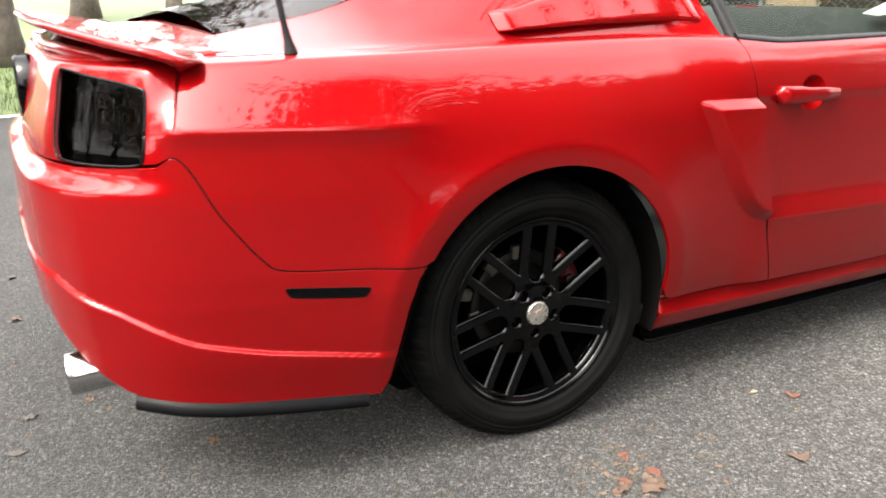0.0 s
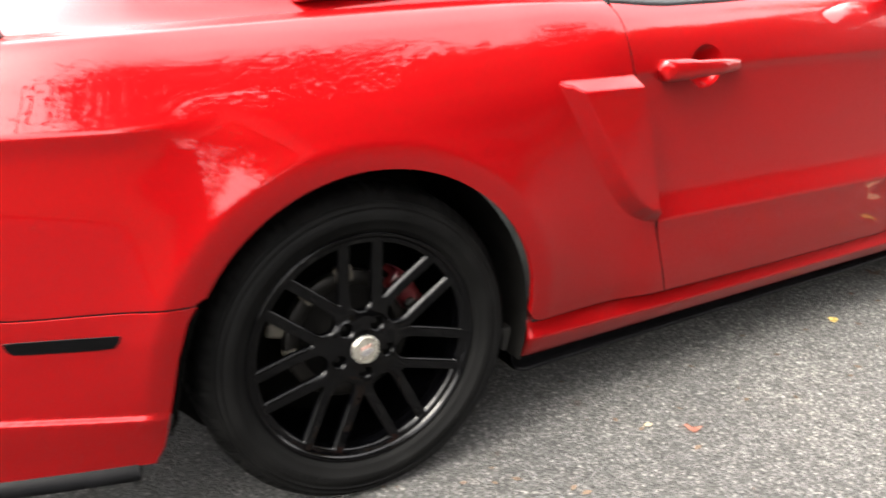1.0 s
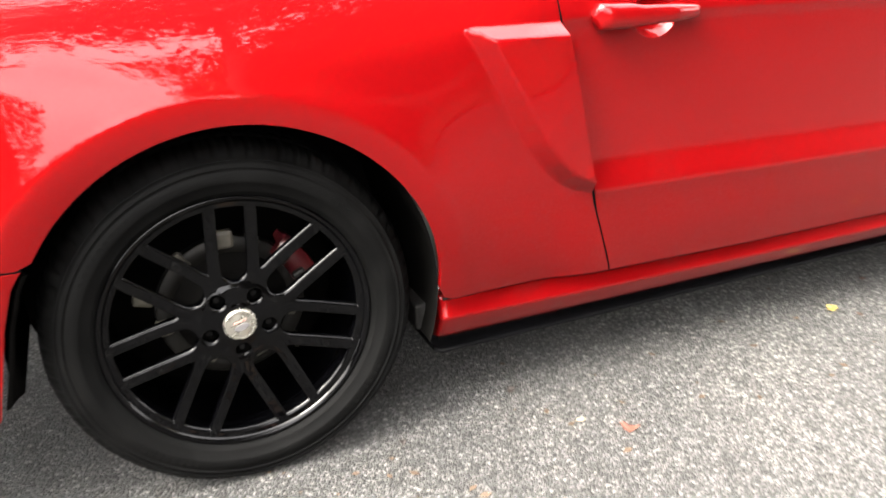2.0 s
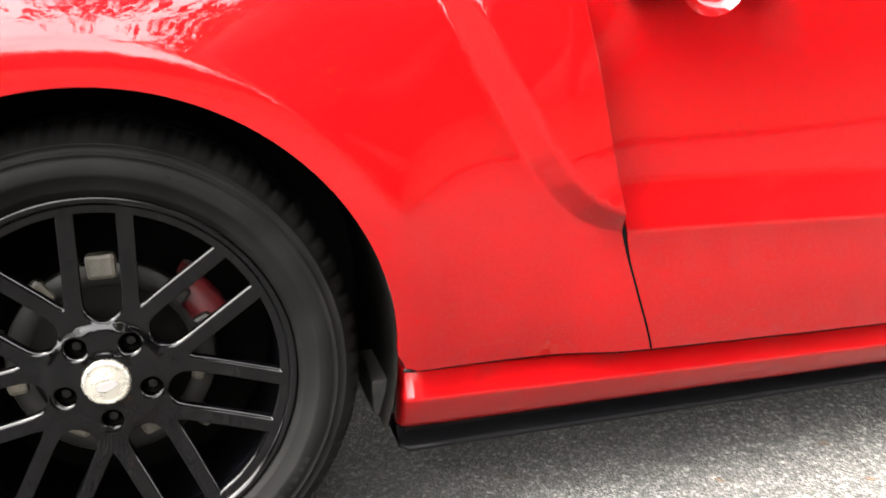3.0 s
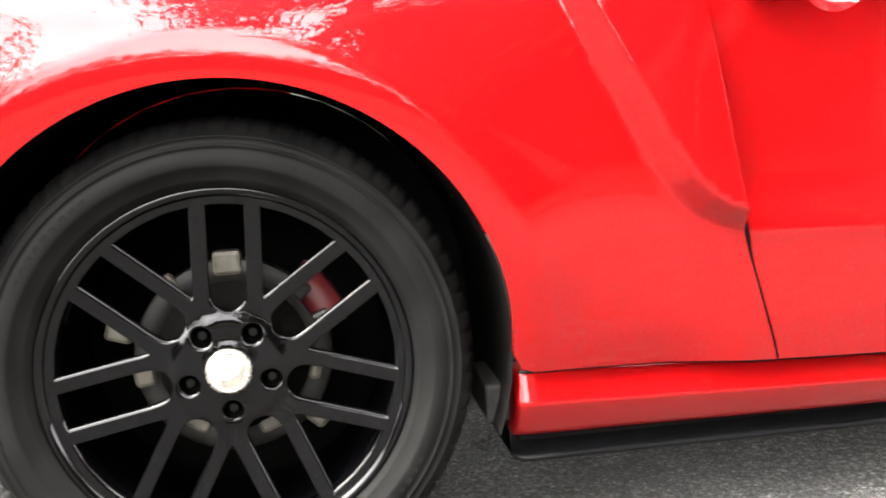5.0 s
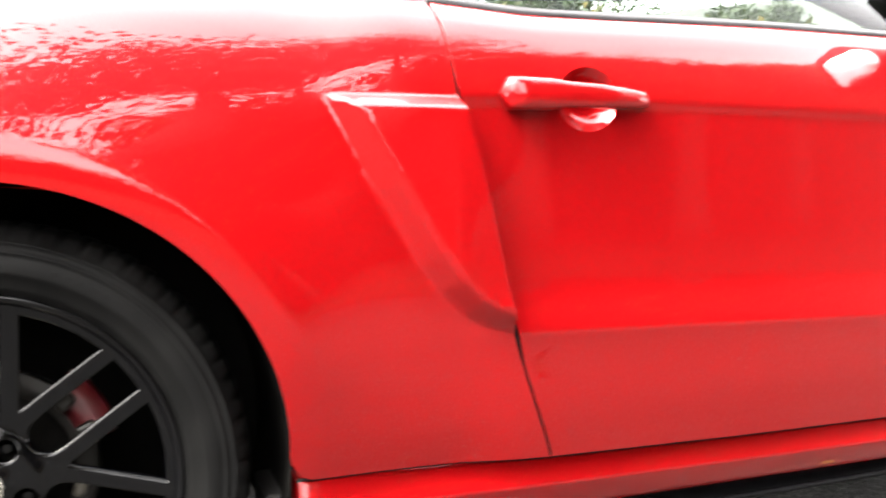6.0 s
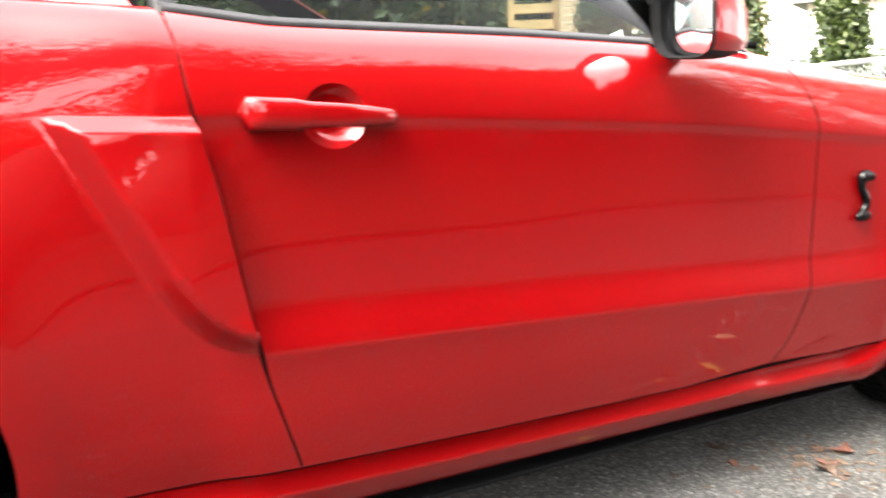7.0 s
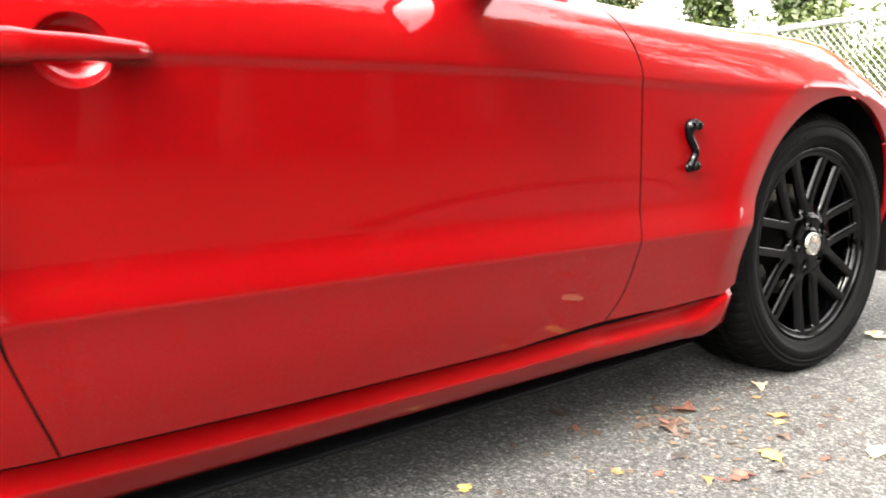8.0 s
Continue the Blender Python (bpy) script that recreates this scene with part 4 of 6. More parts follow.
def build_greenhouse(car):
    def rail(x):
        # the roof's side edge, y and z, from the tail of the pillar to the foot of the windscreen
        y = float(pchip([-0.75, -0.45, -0.1, 0.3, 0.8, 1.15, 1.55, 2.0], [0.36, 0.31, 0.275, 0.285, 0.29, 0.275, 0.20, 0.105], np.array(x)))
        z = float(pchip([-0.75, -0.45, -0.1, 0.3, 0.8, 1.15, 1.55, 2.0], [1.045, 1.10, 1.225, 1.325, 1.345, 1.31, 1.155, 0.935], np.array(x)))
        return y, z

    def belt(x):
        p = spot(x, float(np.interp(x, [-0.75, 0.5, 0.66, 0.8, 1.265, 1.66, 2.0], [1.085, 1.075, 1.00, 0.98, 0.974, 0.962, 0.955])))[0]
        return p.y, p.z

    # rear pillar, from the haunch up to the roof
    def pillar(a, b):
        x0 = -0.72 + 1.33 * a
        (y0, z0), (y1, z1) = belt(x0), rail(-0.72 + 1.22 * a)
        x = x0 - 0.09 * b * a
        swell = 0.020 * math.sin(math.pi * b)
        return (x, y0 + (y1 - y0) * b - swell * 0.6, z0 + (z1 - z0) * (b ** 1.15))

    me = grid_sheet(pillar, 50, 20, "rear_pillar")
    part("rear_pillar", me, RED, car)
    mirror_part("rear_pillar", me, RED, car)

    # louvred cover over the quarter window
    def louvre(a, b):
        q = pillar(0.50 + 0.47 * a, 0.10 + 0.58 * b * (0.45 + 0.55 * a))
        edge = min(1.0, min(a, 1 - a) / 0.05, min(b, 1 - b) / 0.08)
        ridge = 0.002 * math.sin(a * math.pi * 5) ** 2 * min(1.0, min(b, 1 - b) / 0.3)
        return (q[0] + 0.02, q[1] - 0.002 - 0.022 * edge - ridge, q[2] + 0.004)

    me = grid_sheet(louvre, 60, 16, "window_louvre")
    part("window_louvre", me, RED, car, "red louvred cover over the quarter window")
    mirror_part("window_louvre", me, RED, car)

    # roof, screens, lids
    def roof(a, b):
        x = 0.12 + 1.02 * a
        y, z = rail(x)
        t = 2 * b - 1
        return (x, MIDDLE + (MIDDLE - y) * t, z + 0.065 * (1 - t * t) - 0.0)

    part("roof", solid(grid_sheet(roof, 24, 24, "roof"), 0.03), RED, car)

    def windscreen(a, b):
        x = 1.14 + 0.86 * a
        y, z = rail(x)
        t = 2 * b - 1
        return (x + 0.20 * (1 - t * t) * a, MIDDLE + (MIDDLE - y - 0.03) * t, z + 0.065 * (1 - t * t) * (1 - 0.55 * a))

    part("windscreen", grid_sheet(windscreen, 16, 20, "windscreen"), GLASS, car, "clear curved windscreen glass")

    def rear_screen(a, b):
        x = 0.12 - 0.80 * a
        y, z = rail(x)
        t = 2 * b - 1
        return (x, MIDDLE + (MIDDLE - y) * t, z + (0.065 - 0.03 * a) * (1 - t * t))

    part("rear_screen", grid_sheet(rear_screen, 16, 20, "rear_screen"), GLASS, car)

    def deck(a, b):
        t = 2 * b - 1
        x = -0.66 + (-0.385 + 0.15 * abs(t) ** 2.6) * a
        half = MIDDLE - 0.20 - 0.02 * a * a
        return (x - 0.0, MIDDLE + half * t, 1.030 + 0.024 * (1 - t ** 4) - 0.012 * a)

    part("trunk_lid", solid(grid_sheet(deck, 16, 30, "trunk_lid"), 0.02), RED, car)

    def deck_side(a, b):
        u = -0.842 + 0.50 * a
        p = spot(u, 1.098)[0]
        return (p.x, p.y + 0.16 * b, p.z + 0.004 * math.sin(b * 3.1) + 0.008 * b)

    me = grid_sheet(deck_side, 20, 8, "deck_side")
    part("deck_side", me, RED, car)
    mirror_part("deck_side", me, RED, car)

    # a lip spoiler that turns down at both ends
    rows = []
    for k in range(61):
        t = 2 * k / 60 - 1
        y = MIDDLE + t * 0.800
        end = abs(t) ** 6
        x = -1.078 + 0.195 * abs(t) ** 2.6
        z = 1.104 - 0.056 * abs(t) ** 2.2
        tip = 0.5 + 0.5 * (1 - abs(t) ** 10)
        rows.append([(x + 0.21 * tip, y, z - 0.030), (x + 0.12 * tip, y, z - 0.016), (x + 0.03, y, z + 0.000), (x, y, z + 0.004), (x - 0.006, y, z - 0.004), (x + 0.004, y, z - 0.014), (x + 0.05, y, z - 0.030), (x + 0.12 * tip, y, z - 0.045)])
    bm = bmesh.new()
    me = loft(rows, "spoiler", closed=True)
    bm.from_mesh(me)
    ends = [e for e in bm.edges if e.is_boundary]
    bmesh.ops.holes_fill(bm, edges=ends, sides=20)
    part("spoiler", bm, RED, car, "red spoiler across the trunk lid")

    def hood(a, b):
        x = 1.93 + 1.62 * a
        t = 2 * b - 1
        u = min(x, 3.5)
        edge = spot(u, float(pchip([1.9, 2.3, 2.72, 3.1, 3.5], [1.02, 0.985, 0.955, 0.88, 0.80], np.array(u))))[0]
        half = MIDDLE - edge.y + 0.01
        bulge = 0.045 * (1 - abs(t) ** 2.5) + 0.014 * math.exp(-((abs(t) - 0.45) / 0.1) ** 2)
        return (x + 0.10 * (1 - t * t) * a - 0.10 * a * abs(t) ** 6, MIDDLE + half * t, edge.z - 0.012 + bulge * (1 - 0.4 * a))

    part("hood", solid(grid_sheet(hood, 36, 40, "hood"), 0.015), RED, car)

    # side glass, its rubber strip, the black rear edge and the mirror's triangle
    def pane(a, b):
        x = 0.665 + 1.20 * a
        (y0, z0), (y1, z1) = belt(x), rail(x)
        y0, z0, y1, z1 = y0 + 0.012, z0 - 0.02, y1 + 0.004, z1 - 0.012
        return (x - 0.045 * b * (1 - a), y0 + (y1 - y0) * b - 0.008 * math.sin(math.pi * b), z0 + max(0.0, z1 - z0) * b)

    for side in (0, 1):
        me = grid_sheet(pane, 24, 12, "side_window")
        me = mirrored(me, MIDDLE) if side else me
        part("side_window", me, GLASS, car, "clear side window glass").visible_shadow = False
    rows = []
    for x in [0.648] + list(np.linspace(0.66, 1.80, 60)):
        y, z = belt(x)
        w = 0.0065
        rows.append([(x, y + 0.022, z - 0.004), (x, y + 0.016, z + w + 0.004), (x, y + 0.008, z + w + 0.006), (x, y + 0.001, z + w), (x, y - 0.002, z + 0.004), (x, y + 0.000, z - 0.003), (x, y + 0.006, z - 0.008)])
    me = loft(rows, "window_seal")
    part("window_seal", me, SEAL, car, "grey rubber strip along the window's foot")
    mirror_part("window_seal", me, SEAL, car)
    rows = []
    for k in range(14):
        b = k / 13
        x0, y, z = pane(0, b)
        rows.append([(x0 - 0.022, y + 0.012, z), (x0 - 0.020, y - 0.006, z), (x0 - 0.010, y - 0.012, z), (x0 + 0.014, y - 0.009, z), (x0 + 0.018, y + 0.004, z)])
    me = loft(rows, "window_post")
    part("window_post", me, BLACK_PLASTIC, car, "black trim at the window's rear edge")
    mirror_part("window_post", me, BLACK_PLASTIC, car)
    rows = []
    for k in range(20):
        x = 1.10 + 0.93 * k / 19
        y, z = rail(x)
        rows.append([(x, y + 0.055, z + 0.006), (x, y + 0.020, z + 0.010), (x, y - 0.004, z + 0.002), (x, y - 0.012, z - 0.012), (x, y - 0.006, z - 0.026), (x, y + 0.016, z - 0.034), (x, y + 0.05, z - 0.024)])
    me = loft(rows, "front_pillar", closed=True)
    part("front_pillar", me, RED, car)
    mirror_part("front_pillar", me, RED, car)

    # black seal and dark lining along the windscreen pillar
    rows = []
    for k in range(20):
        x = 1.10 + 0.86 * k / 19
        y, z = rail(x)
        rows.append([(x - 0.002, y - 0.012, z - 0.003), (x - 0.008, y - 0.018, z - 0.012), (x - 0.030, y - 0.008, z - 0.038), (x - 0.040, y + 0.010, z - 0.050), (x - 0.02, y + 0.065, z - 0.046), (x + 0.02, y + 0.08, z - 0.02)])
    me = loft(rows, "pillar_lining")
    part("pillar_lining", me, LINING, car, "black seal and lining along the windscreen pillar")
    mirror_part("pillar_lining", me, LINING, car)

    def corner(a, b):
        x = 1.655 + 0.215 * a
        (y0, z0), (y1, z1) = belt(min(x, 1.80)), rail(x)
        top = max(z0 + 0.004, min(z1 - 0.02, 1.12))
        return (x, y0 + (y1 - y0) * b * 0.92 - 0.004, z0 + 0.006 + (top - z0) * b)

    me = solid(grid_sheet(corner, 10, 6, "mirror_triangle"), 0.012)
    part("mirror_triangle", me, LINING, car)

    # wing mirrors
    for side in (0, 1):
        rows = []
        for k in range(13):
            t = k / 12
            x = 1.523 + 0.150 * t
            sy, sz = 0.075 * math.sqrt(max(0.0, 1 - (t * 0.98) ** 2.6)) + 0.001, 0.072 * math.sqrt(max(0.0, 1 - (t * 0.98) ** 2.2)) + 0.001
            rows.append([(x, -0.116 + 0.018 * t + sy * math.copysign(abs(math.cos(a)) ** 0.55, math.cos(a)), 0.999 - 0.010 * t + sz * math.copysign(abs(math.sin(a)) ** 0.60, math.sin(a)) - 0.012 * math.cos(a) * -1) for a in np.linspace(0, 2 * math.pi, 33)[:-1]])
        first = [(1.515, -0.116 + (q[1] + 0.116) * 0.985, 0.999 + (q[2] - 0.999) * 0.985) for q in rows[0]]
        rim = [(1.517, -0.116 + (q[1] + 0.116) * 0.985, 0.999 + (q[2] - 0.999) * 0.95) for q in rows[0]]
        inner = [(1.535, -0.116 + (q[1] + 0.116) * 0.92, 0.999 + (q[2] - 0.999) * 0.92) for q in rows[0]]
        shell = loft([first] + rows, "mirror_shell", closed=True)
        frame_me = loft([first, rim, inner], "mirror_frame", closed=True)
        glass = loft([inner, [(1.528, -0.116 + (q[1] + 0.116) * 0.4, 0.999 + (q[2] - 0.999) * 0.4) for q in inner], [(1.528, -0.116 + (q[1] + 0.116) * 0.01, 0.999 + (q[2] - 0.999) * 0.01) for q in inner]], "mirror_glass", closed=True)
        foot = bmesh.new()
        box(foot, 1.560, 1.650, -0.11, 0.085, 0.952, 0.975, 0.012)
        swing = Matrix.Translation((1.528, -0.116, 0.999)) @ Matrix.Rotation(radians(-8), 4, "Z") @ Matrix.Rotation(radians(-1), 4, "Y") @ Matrix.Translation((-1.528, 0.116, -0.999))
        glass.transform(swing)
        cap_rows = []
        for row in [rows[0]] + rows[1:]:
            mid = Vector((row[0][0], sum(q[1] for q in row) / len(row), sum(q[2] for q in row) / len(row)))
            cap_rows.append([tuple(mid + (Vector(q) - mid) * 1.02 + Vector((0.0015, 0, 0))) for q in [row[k % 32] for k in range(-3, 20)]])
        cap = loft(cap_rows, "mirror_cap")
        meshes = [("mirror_cap", cap, RED), ("mirror_shell", shell, BLACK_PLASTIC), ("mirror_frame", frame_me, LINING), ("mirror_glass", glass, MIRROR)]
        foot_me = bpy.data.meshes.new("mirror_foot")
        smooth_all(foot).to_mesh(foot_me)
        foot.free()
        meshes.append(("mirror_foot", foot_me, BLACK_PLASTIC))
        holder = thing("wing_mirror")
        holder.parent = car
        for name, me, mat in meshes:
            part(name, mirrored(me, MIDDLE) if side else me, mat, holder)


def build_underbody(car):
    for wx, inner in ((REAR_X, 0.40), (FRONT_X, 0.40)):
        rows = []
        for k in range(37):
            a = radians(-20 + (208 if wx == REAR_X else 222) * k / 36)
            rows.append([(wx + 0.405 * math.cos(a), y, WHEEL_Z + 0.006 + 0.405 * math.sin(a)) for y in (-0.005, 0.03, 0.10, 0.20, 0.32, inner)])
        me = loft(rows, "wheel_liner")
        part("wheel_liner", me, DARK_LINER, car)
        mirror_part("wheel_liner", me, DARK_LINER, car)
        bm = bmesh.new()
        ring = [bm.verts.new((wx + 0.41 * math.cos(a), inner, WHEEL_Z + 0.41 * math.sin(a))) for a in np.linspace(0, 2 * math.pi, 33)[:-1]]
        bm.faces.new(ring)
        me = bpy.data.meshes.new("liner_wall")
        bm.to_mesh(me)
        bm.free()
        part("liner_wall", me, DARK_LINER, car)
        mirror_part("liner_wall", me, DARK_LINER, car)
    bm = bmesh.new()
    box(bm, -0.80, -0.46, 0.12, 2 * MIDDLE - 0.12, 0.30, 0.36)
    box(bm, 0.42, 2.28, 0.05, 2 * MIDDLE - 0.05, 0.175, 0.22)
    box(bm, -0.43, 0.43, 0.402, 2 * MIDDLE - 0.402, 0.26, 0.34)
    box(bm, 2.28, 3.30, 0.402, 2 * MIDDLE - 0.402, 0.20, 0.30)
    part("underbody", bm, DARK_LINER, car)
    # the jacking bracket behind the sill, a mud flap's edge behind the rear wheel
    part("sill_bracket", slab(0.372, 0.415, 0.055, 0.20, 0.205, 0.265, 0.006), BRACKET, car)
    rows = []
    for k in range(12):
        z = 0.275 + 0.255 * k / 11
        x = float(np.interp(z, [0.223, 0.26, 0.36, 0.44, 0.51, 0.54], [-0.450, -0.428, -0.401, -0.381, -0.356, -0.336]))
        y = spot(x, max(z, 0.24))[0].y
        deep = min(0.010 - math.sqrt(max(0.0, 0.402 ** 2 - (z - WHEEL_Z) ** 2)), x + 0.012 + (z - 0.225) * 0.4)
        rows.append([(x + 0.002, y + 0.006, z), (x + 0.010, y + 0.010, z), (0.5 * (x + deep), y + 0.030, z), (deep, y + 0.06, z), (deep, y + 0.36, z)])
    me = loft(rows, "arch_trim")
    part("arch_trim", me, DARK_LINER, car)
    mirror_part("arch_trim", me, DARK_LINER, car)
    # twin tail pipes
    for y in (0.36, 2 * MIDDLE - 0.36):
        pipe = revolve([(0.044, 0.16), (0.046, 0.0), (0.0475, -0.006), (0.0500, -0.008), (0.0515, -0.004), (0.0520, 0.02), (0.0520, 0.20)], 48)
        ob = part("tail_pipe", pipe, CHROME, car, "polished steel tail pipe")
        ob.matrix_basis = pose(-1.105, y, 0.276, 4, 0, -94 if y < MIDDLE else -86)


def build_cabin(car):
    bm = bmesh.new()
    box(bm, 0.45, 2.05, 0.10, 2 * MIDDLE - 0.10, 0.26, 0.30)
    part("cabin_floor", bm, INTERIOR, car)
    for y in (0.50, 2 * MIDDLE - 0.50):
        seat = bmesh.new()
        box(seat, 0.95, 1.45, y - 0.25, y + 0.25, 0.36, 0.56, 0.05)
        box(seat, 0.78, 0.92, y - 0.24, y + 0.24, 0.50, 1.02, 0.05, Matrix.Translation((0.85, 0, 0.5)) @ Matrix.Rotation(radians(-16), 4, "Y") @ Matrix.Translation((-0.85, 0, -0.5)))
        box(seat, 0.60, 0.69, y - 0.13, y + 0.13, 1.02, 1.20, 0.035)
        part("seat", smooth_all(seat), INTERIOR, car)

    def dash(a, b):
        y = 0.14 + (2 * MIDDLE - 0.28) * b
        t = a
        return (1.55 + 0.42 * math.sin(t * 1.57), y, 0.70 + 0.268 * (1 - (1 - t) ** 3) + 0.02 * math.sin(b * math.pi))

    part("dashboard", solid(grid_sheet(dash, 10, 16, "dashboard"), 0.02), INTERIOR, car)
    part("paper_sheet", solid(loft([[(1.76, 0.44, 0.994), (1.80, 0.54, 0.998)], [(1.86, 0.43, 1.004), (1.915, 0.50, 1.048)]], "paper_sheet", smooth=False), 0.002), WHITE_PAPER, car, "white paper lying on the dashboard")
    ring = [(1.42 + 0.06 * math.sin(a), 2 * MIDDLE - 0.50 + 0.185 * math.cos(a), 0.86 + 0.175 * math.sin(a)) for a in np.linspace(0, 2 * math.pi, 41)]
    part("steering_wheel", tube(ring, 0.015, 10), INTERIOR, car)
    for y in (0.085, 2 * MIDDLE - 0.085):
        part("door_lining", slab(0.68, 1.86, min(y, y + 0.03), max(y, y + 0.03), 0.34, 0.945, 0.01), INTERIOR, car)
    bm = bmesh.new()
    box(bm, 0.10, 0.60, 0.46, 2 * MIDDLE - 0.46, 0.50, 0.90, 0.05)
    part("rear_bench", smooth_all(bm), INTERIOR, car)
    bm = bmesh.new()
    box(bm, 0.90, 0.94, MIDDLE - 0.11, MIDDLE + 0.11, 1.22, 1.28, 0.012)
    part("rear_view_mirror", bm, BLACK_PLASTIC, car)


def build_car():
    car = thing("car", (0, 0, 0.008), "glossy red two-door coupe with black wheels, parked on asphalt", "car")
    made, lamp, bowl_hole = build_body(car)
    body_details(car, made, lamp, bowl_hole)
    build_sill(car)
    build_greenhouse(car)
    build_underbody(car)
    build_cabin(car)
    first = build_wheel()
    spots = [pose(REAR_X, 0, WHEEL_Z - 0.002), pose(FRONT_X, 0.006, WHEEL_Z - 0.002, 0, 22, 0), pose(REAR_X, 2 * MIDDLE, WHEEL_Z - 0.002, 0, 0, 180), pose(FRONT_X, 2 * MIDDLE, WHEEL_Z - 0.002, 0, 40, 180)]
    wheels = [first] + [copy_thing(first, m) for m in spots[1:]]
    first.matrix_basis = spots[0]
    for w in wheels:
        w.parent = car
    # aerial on the haunch
    foot = spot(-0.60, 1.070)[0]
    aerial = part("aerial", tube([foot + Vector((0, 0, -0.004)), foot + Vector((0, 0, 0.004)), foot + Vector((-0.004, 0, 0.028)), foot + Vector((-0.010, 0.0, 0.06)), foot + Vector((-0.075, 0.0, 0.45))], [0.016, 0.0155, 0.010, 0.0075, 0.004], 14), BLACK_PLASTIC, car, "black rubber aerial with a cone foot")
    return car


build_car()


# ---- ground ----
def build_ground():
    n, size = 60, 1.0
    verts, faces = [], []
    xs = sorted(set([-400, -150, -60, -30, -16] + list(np.linspace(-10, 14, 49)) + [20, 34, 60, 150, 400]))
    ys = sorted(set(list(np.linspace(-10.3, 6.9, 44)) + [7.0]))
    for x in xs:
        for y in ys:
            h = 0.008 * noise.noise(Vector((x * 0.6, y * 0.6, 0))) if max(abs(x - 1), abs(y)) > 3.2 else 0.0
            verts.append((x, y, h if y < 6.5 else 0))
    m = len(ys)
    faces = [(i * m + j, (i + 1) * m + j, (i + 1) * m + j + 1, i * m + j + 1) for i in range(len(xs) - 1) for j in range(m - 1)]
    return pymesh("driveway", verts, faces)


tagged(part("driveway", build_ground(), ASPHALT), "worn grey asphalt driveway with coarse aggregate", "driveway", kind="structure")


# ---- garden and street round the car ----
GRASS = leafy("grass_blades", (0.05, 0.11, 0.015), (0.16, 0.24, 0.04), 0.3)
LAWN = mottled("lawn_soil", (0.030, 0.054, 0.009), (0.06, 0.082, 0.020), 3.0, 0.95, 0.5, 0.02)
BARK = mottled("bark", (0.035, 0.028, 0.022), (0.095, 0.078, 0.062), 9.0, 0.9, 0.8, 0.02)
FOLIAGE = leafy("green_leaves", (0.030, 0.065, 0.012), (0.10, 0.15, 0.03))
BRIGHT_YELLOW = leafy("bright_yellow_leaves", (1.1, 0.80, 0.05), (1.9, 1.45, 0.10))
AUTUMN = leafy("yellowing_leaves", (0.17, 0.18, 0.03), (0.75, 0.50, 0.06))
GOLDEN = leafy("golden_green_leaves", (0.11, 0.13, 0.02), (0.46, 0.34, 0.05))
CONIFER = leafy("conifer_sprays", (0.045, 0.09, 0.020), (0.16, 0.22, 0.05), 0.3)
VINE = leafy("pale_green_leaves", (0.09, 0.14, 0.03), (0.24, 0.29, 0.10), 0.4)
STEEL = mottled("galvanised_steel", (0.35, 0.36, 0.36), (0.50, 0.50, 0.49), 20.0, 0.45, metal=0.7)
STUCCO = mottled("white_siding", (0.70, 0.68, 0.64), (0.80, 0.79, 0.76), 2.0, 0.8)
PEACH = mottled("peach_render", (0.52, 0.33, 0.22), (0.62, 0.42, 0.30), 1.5, 0.9)
WOOD = mottled("weathered_pine", (0.30, 0.18, 0.09), (0.46, 0.30, 0.16), 7.0, 0.7, 0.3, 0.004)
BRICK = mottled("pale_brick", (0.36, 0.22, 0.15), (0.50, 0.36, 0.26), 5.0, 0.85, 0.3, 0.004)
ROOFING = mottled("roof_shingle", (0.05, 0.05, 0.055), (0.10, 0.095, 0.09), 4.0, 0.9)
DARK_GLASS = material("dark_window", (0.01, 0.012, 0.015), 0.03, 0.0, 0.0, 0.6)
WHITE_CAR = mottled("white_car_paint", (0.70, 0.71, 0.72), (0.76, 0.76, 0.77), 3.0, 0.25, coat=1.0)


def lawn_sheet():
    xs, ys = np.r_[-400, -100, -40, np.linspace(-16, 12, 57), 30, 100, 400], np.r_[np.linspace(6.95, 14, 24), 18, 26, 50, 120, 400]
    verts = [(x, y, 0.02 + 0.012 * min(1, (y - 6.95) * 4) + 0.03 * noise.noise(Vector((x * 0.7, y * 0.7, 3))) * min(1, (y - 6.95) * 2)) for x in xs for y in ys]
    n = len(ys)
    return pymesh("lawn", verts, [(i * n + j, (i + 1) * n + j, (i + 1) * n + j + 1, i * n + j + 1) for i in range(len(xs) - 1) for j in range(n - 1)])


def unseen_verge():
    xs, ys = np.r_[-400, -100, -40, np.linspace(-16, 14, 61), 30, 100, 400], np.r_[-400, -120, -50, -26, np.linspace(-18, -3.6, 46)]
    verts = [(x, y + 0.25 * noise.noise(Vector((x * 0.5, 0, 5))), 0.022 + (0.020 + 0.03 * noise.noise(Vector((x * 0.7, y * 0.7, 8)))) * min(1, (-3.6 - y) * 2)) for x in xs for y in ys]
    n = len(ys)
    return pymesh("lawn", verts, [(i * n + j, (i + 1) * n + j, (i + 1) * n + j + 1, i * n + j + 1) for i in range(len(xs) - 1) for j in range(n - 1)])


# unseen dark ground behind the camera, added so the paint reflects less light
DARK_GROUND = mottled("dark_mulch", (0.016, 0.013, 0.009), (0.040, 0.031, 0.021), 5.0, 0.95, 0.6, 0.02, spec=0.1)
tagged(part("mulch_verge", unseen_verge(), DARK_GROUND), "unseen dark ground beside the driveway, added to darken paint reflections", "verge", kind="structure")
tagged(part("lawn", lawn_sheet(), LAWN), "sunlit green lawn beyond the driveway", "lawn", kind="structure")


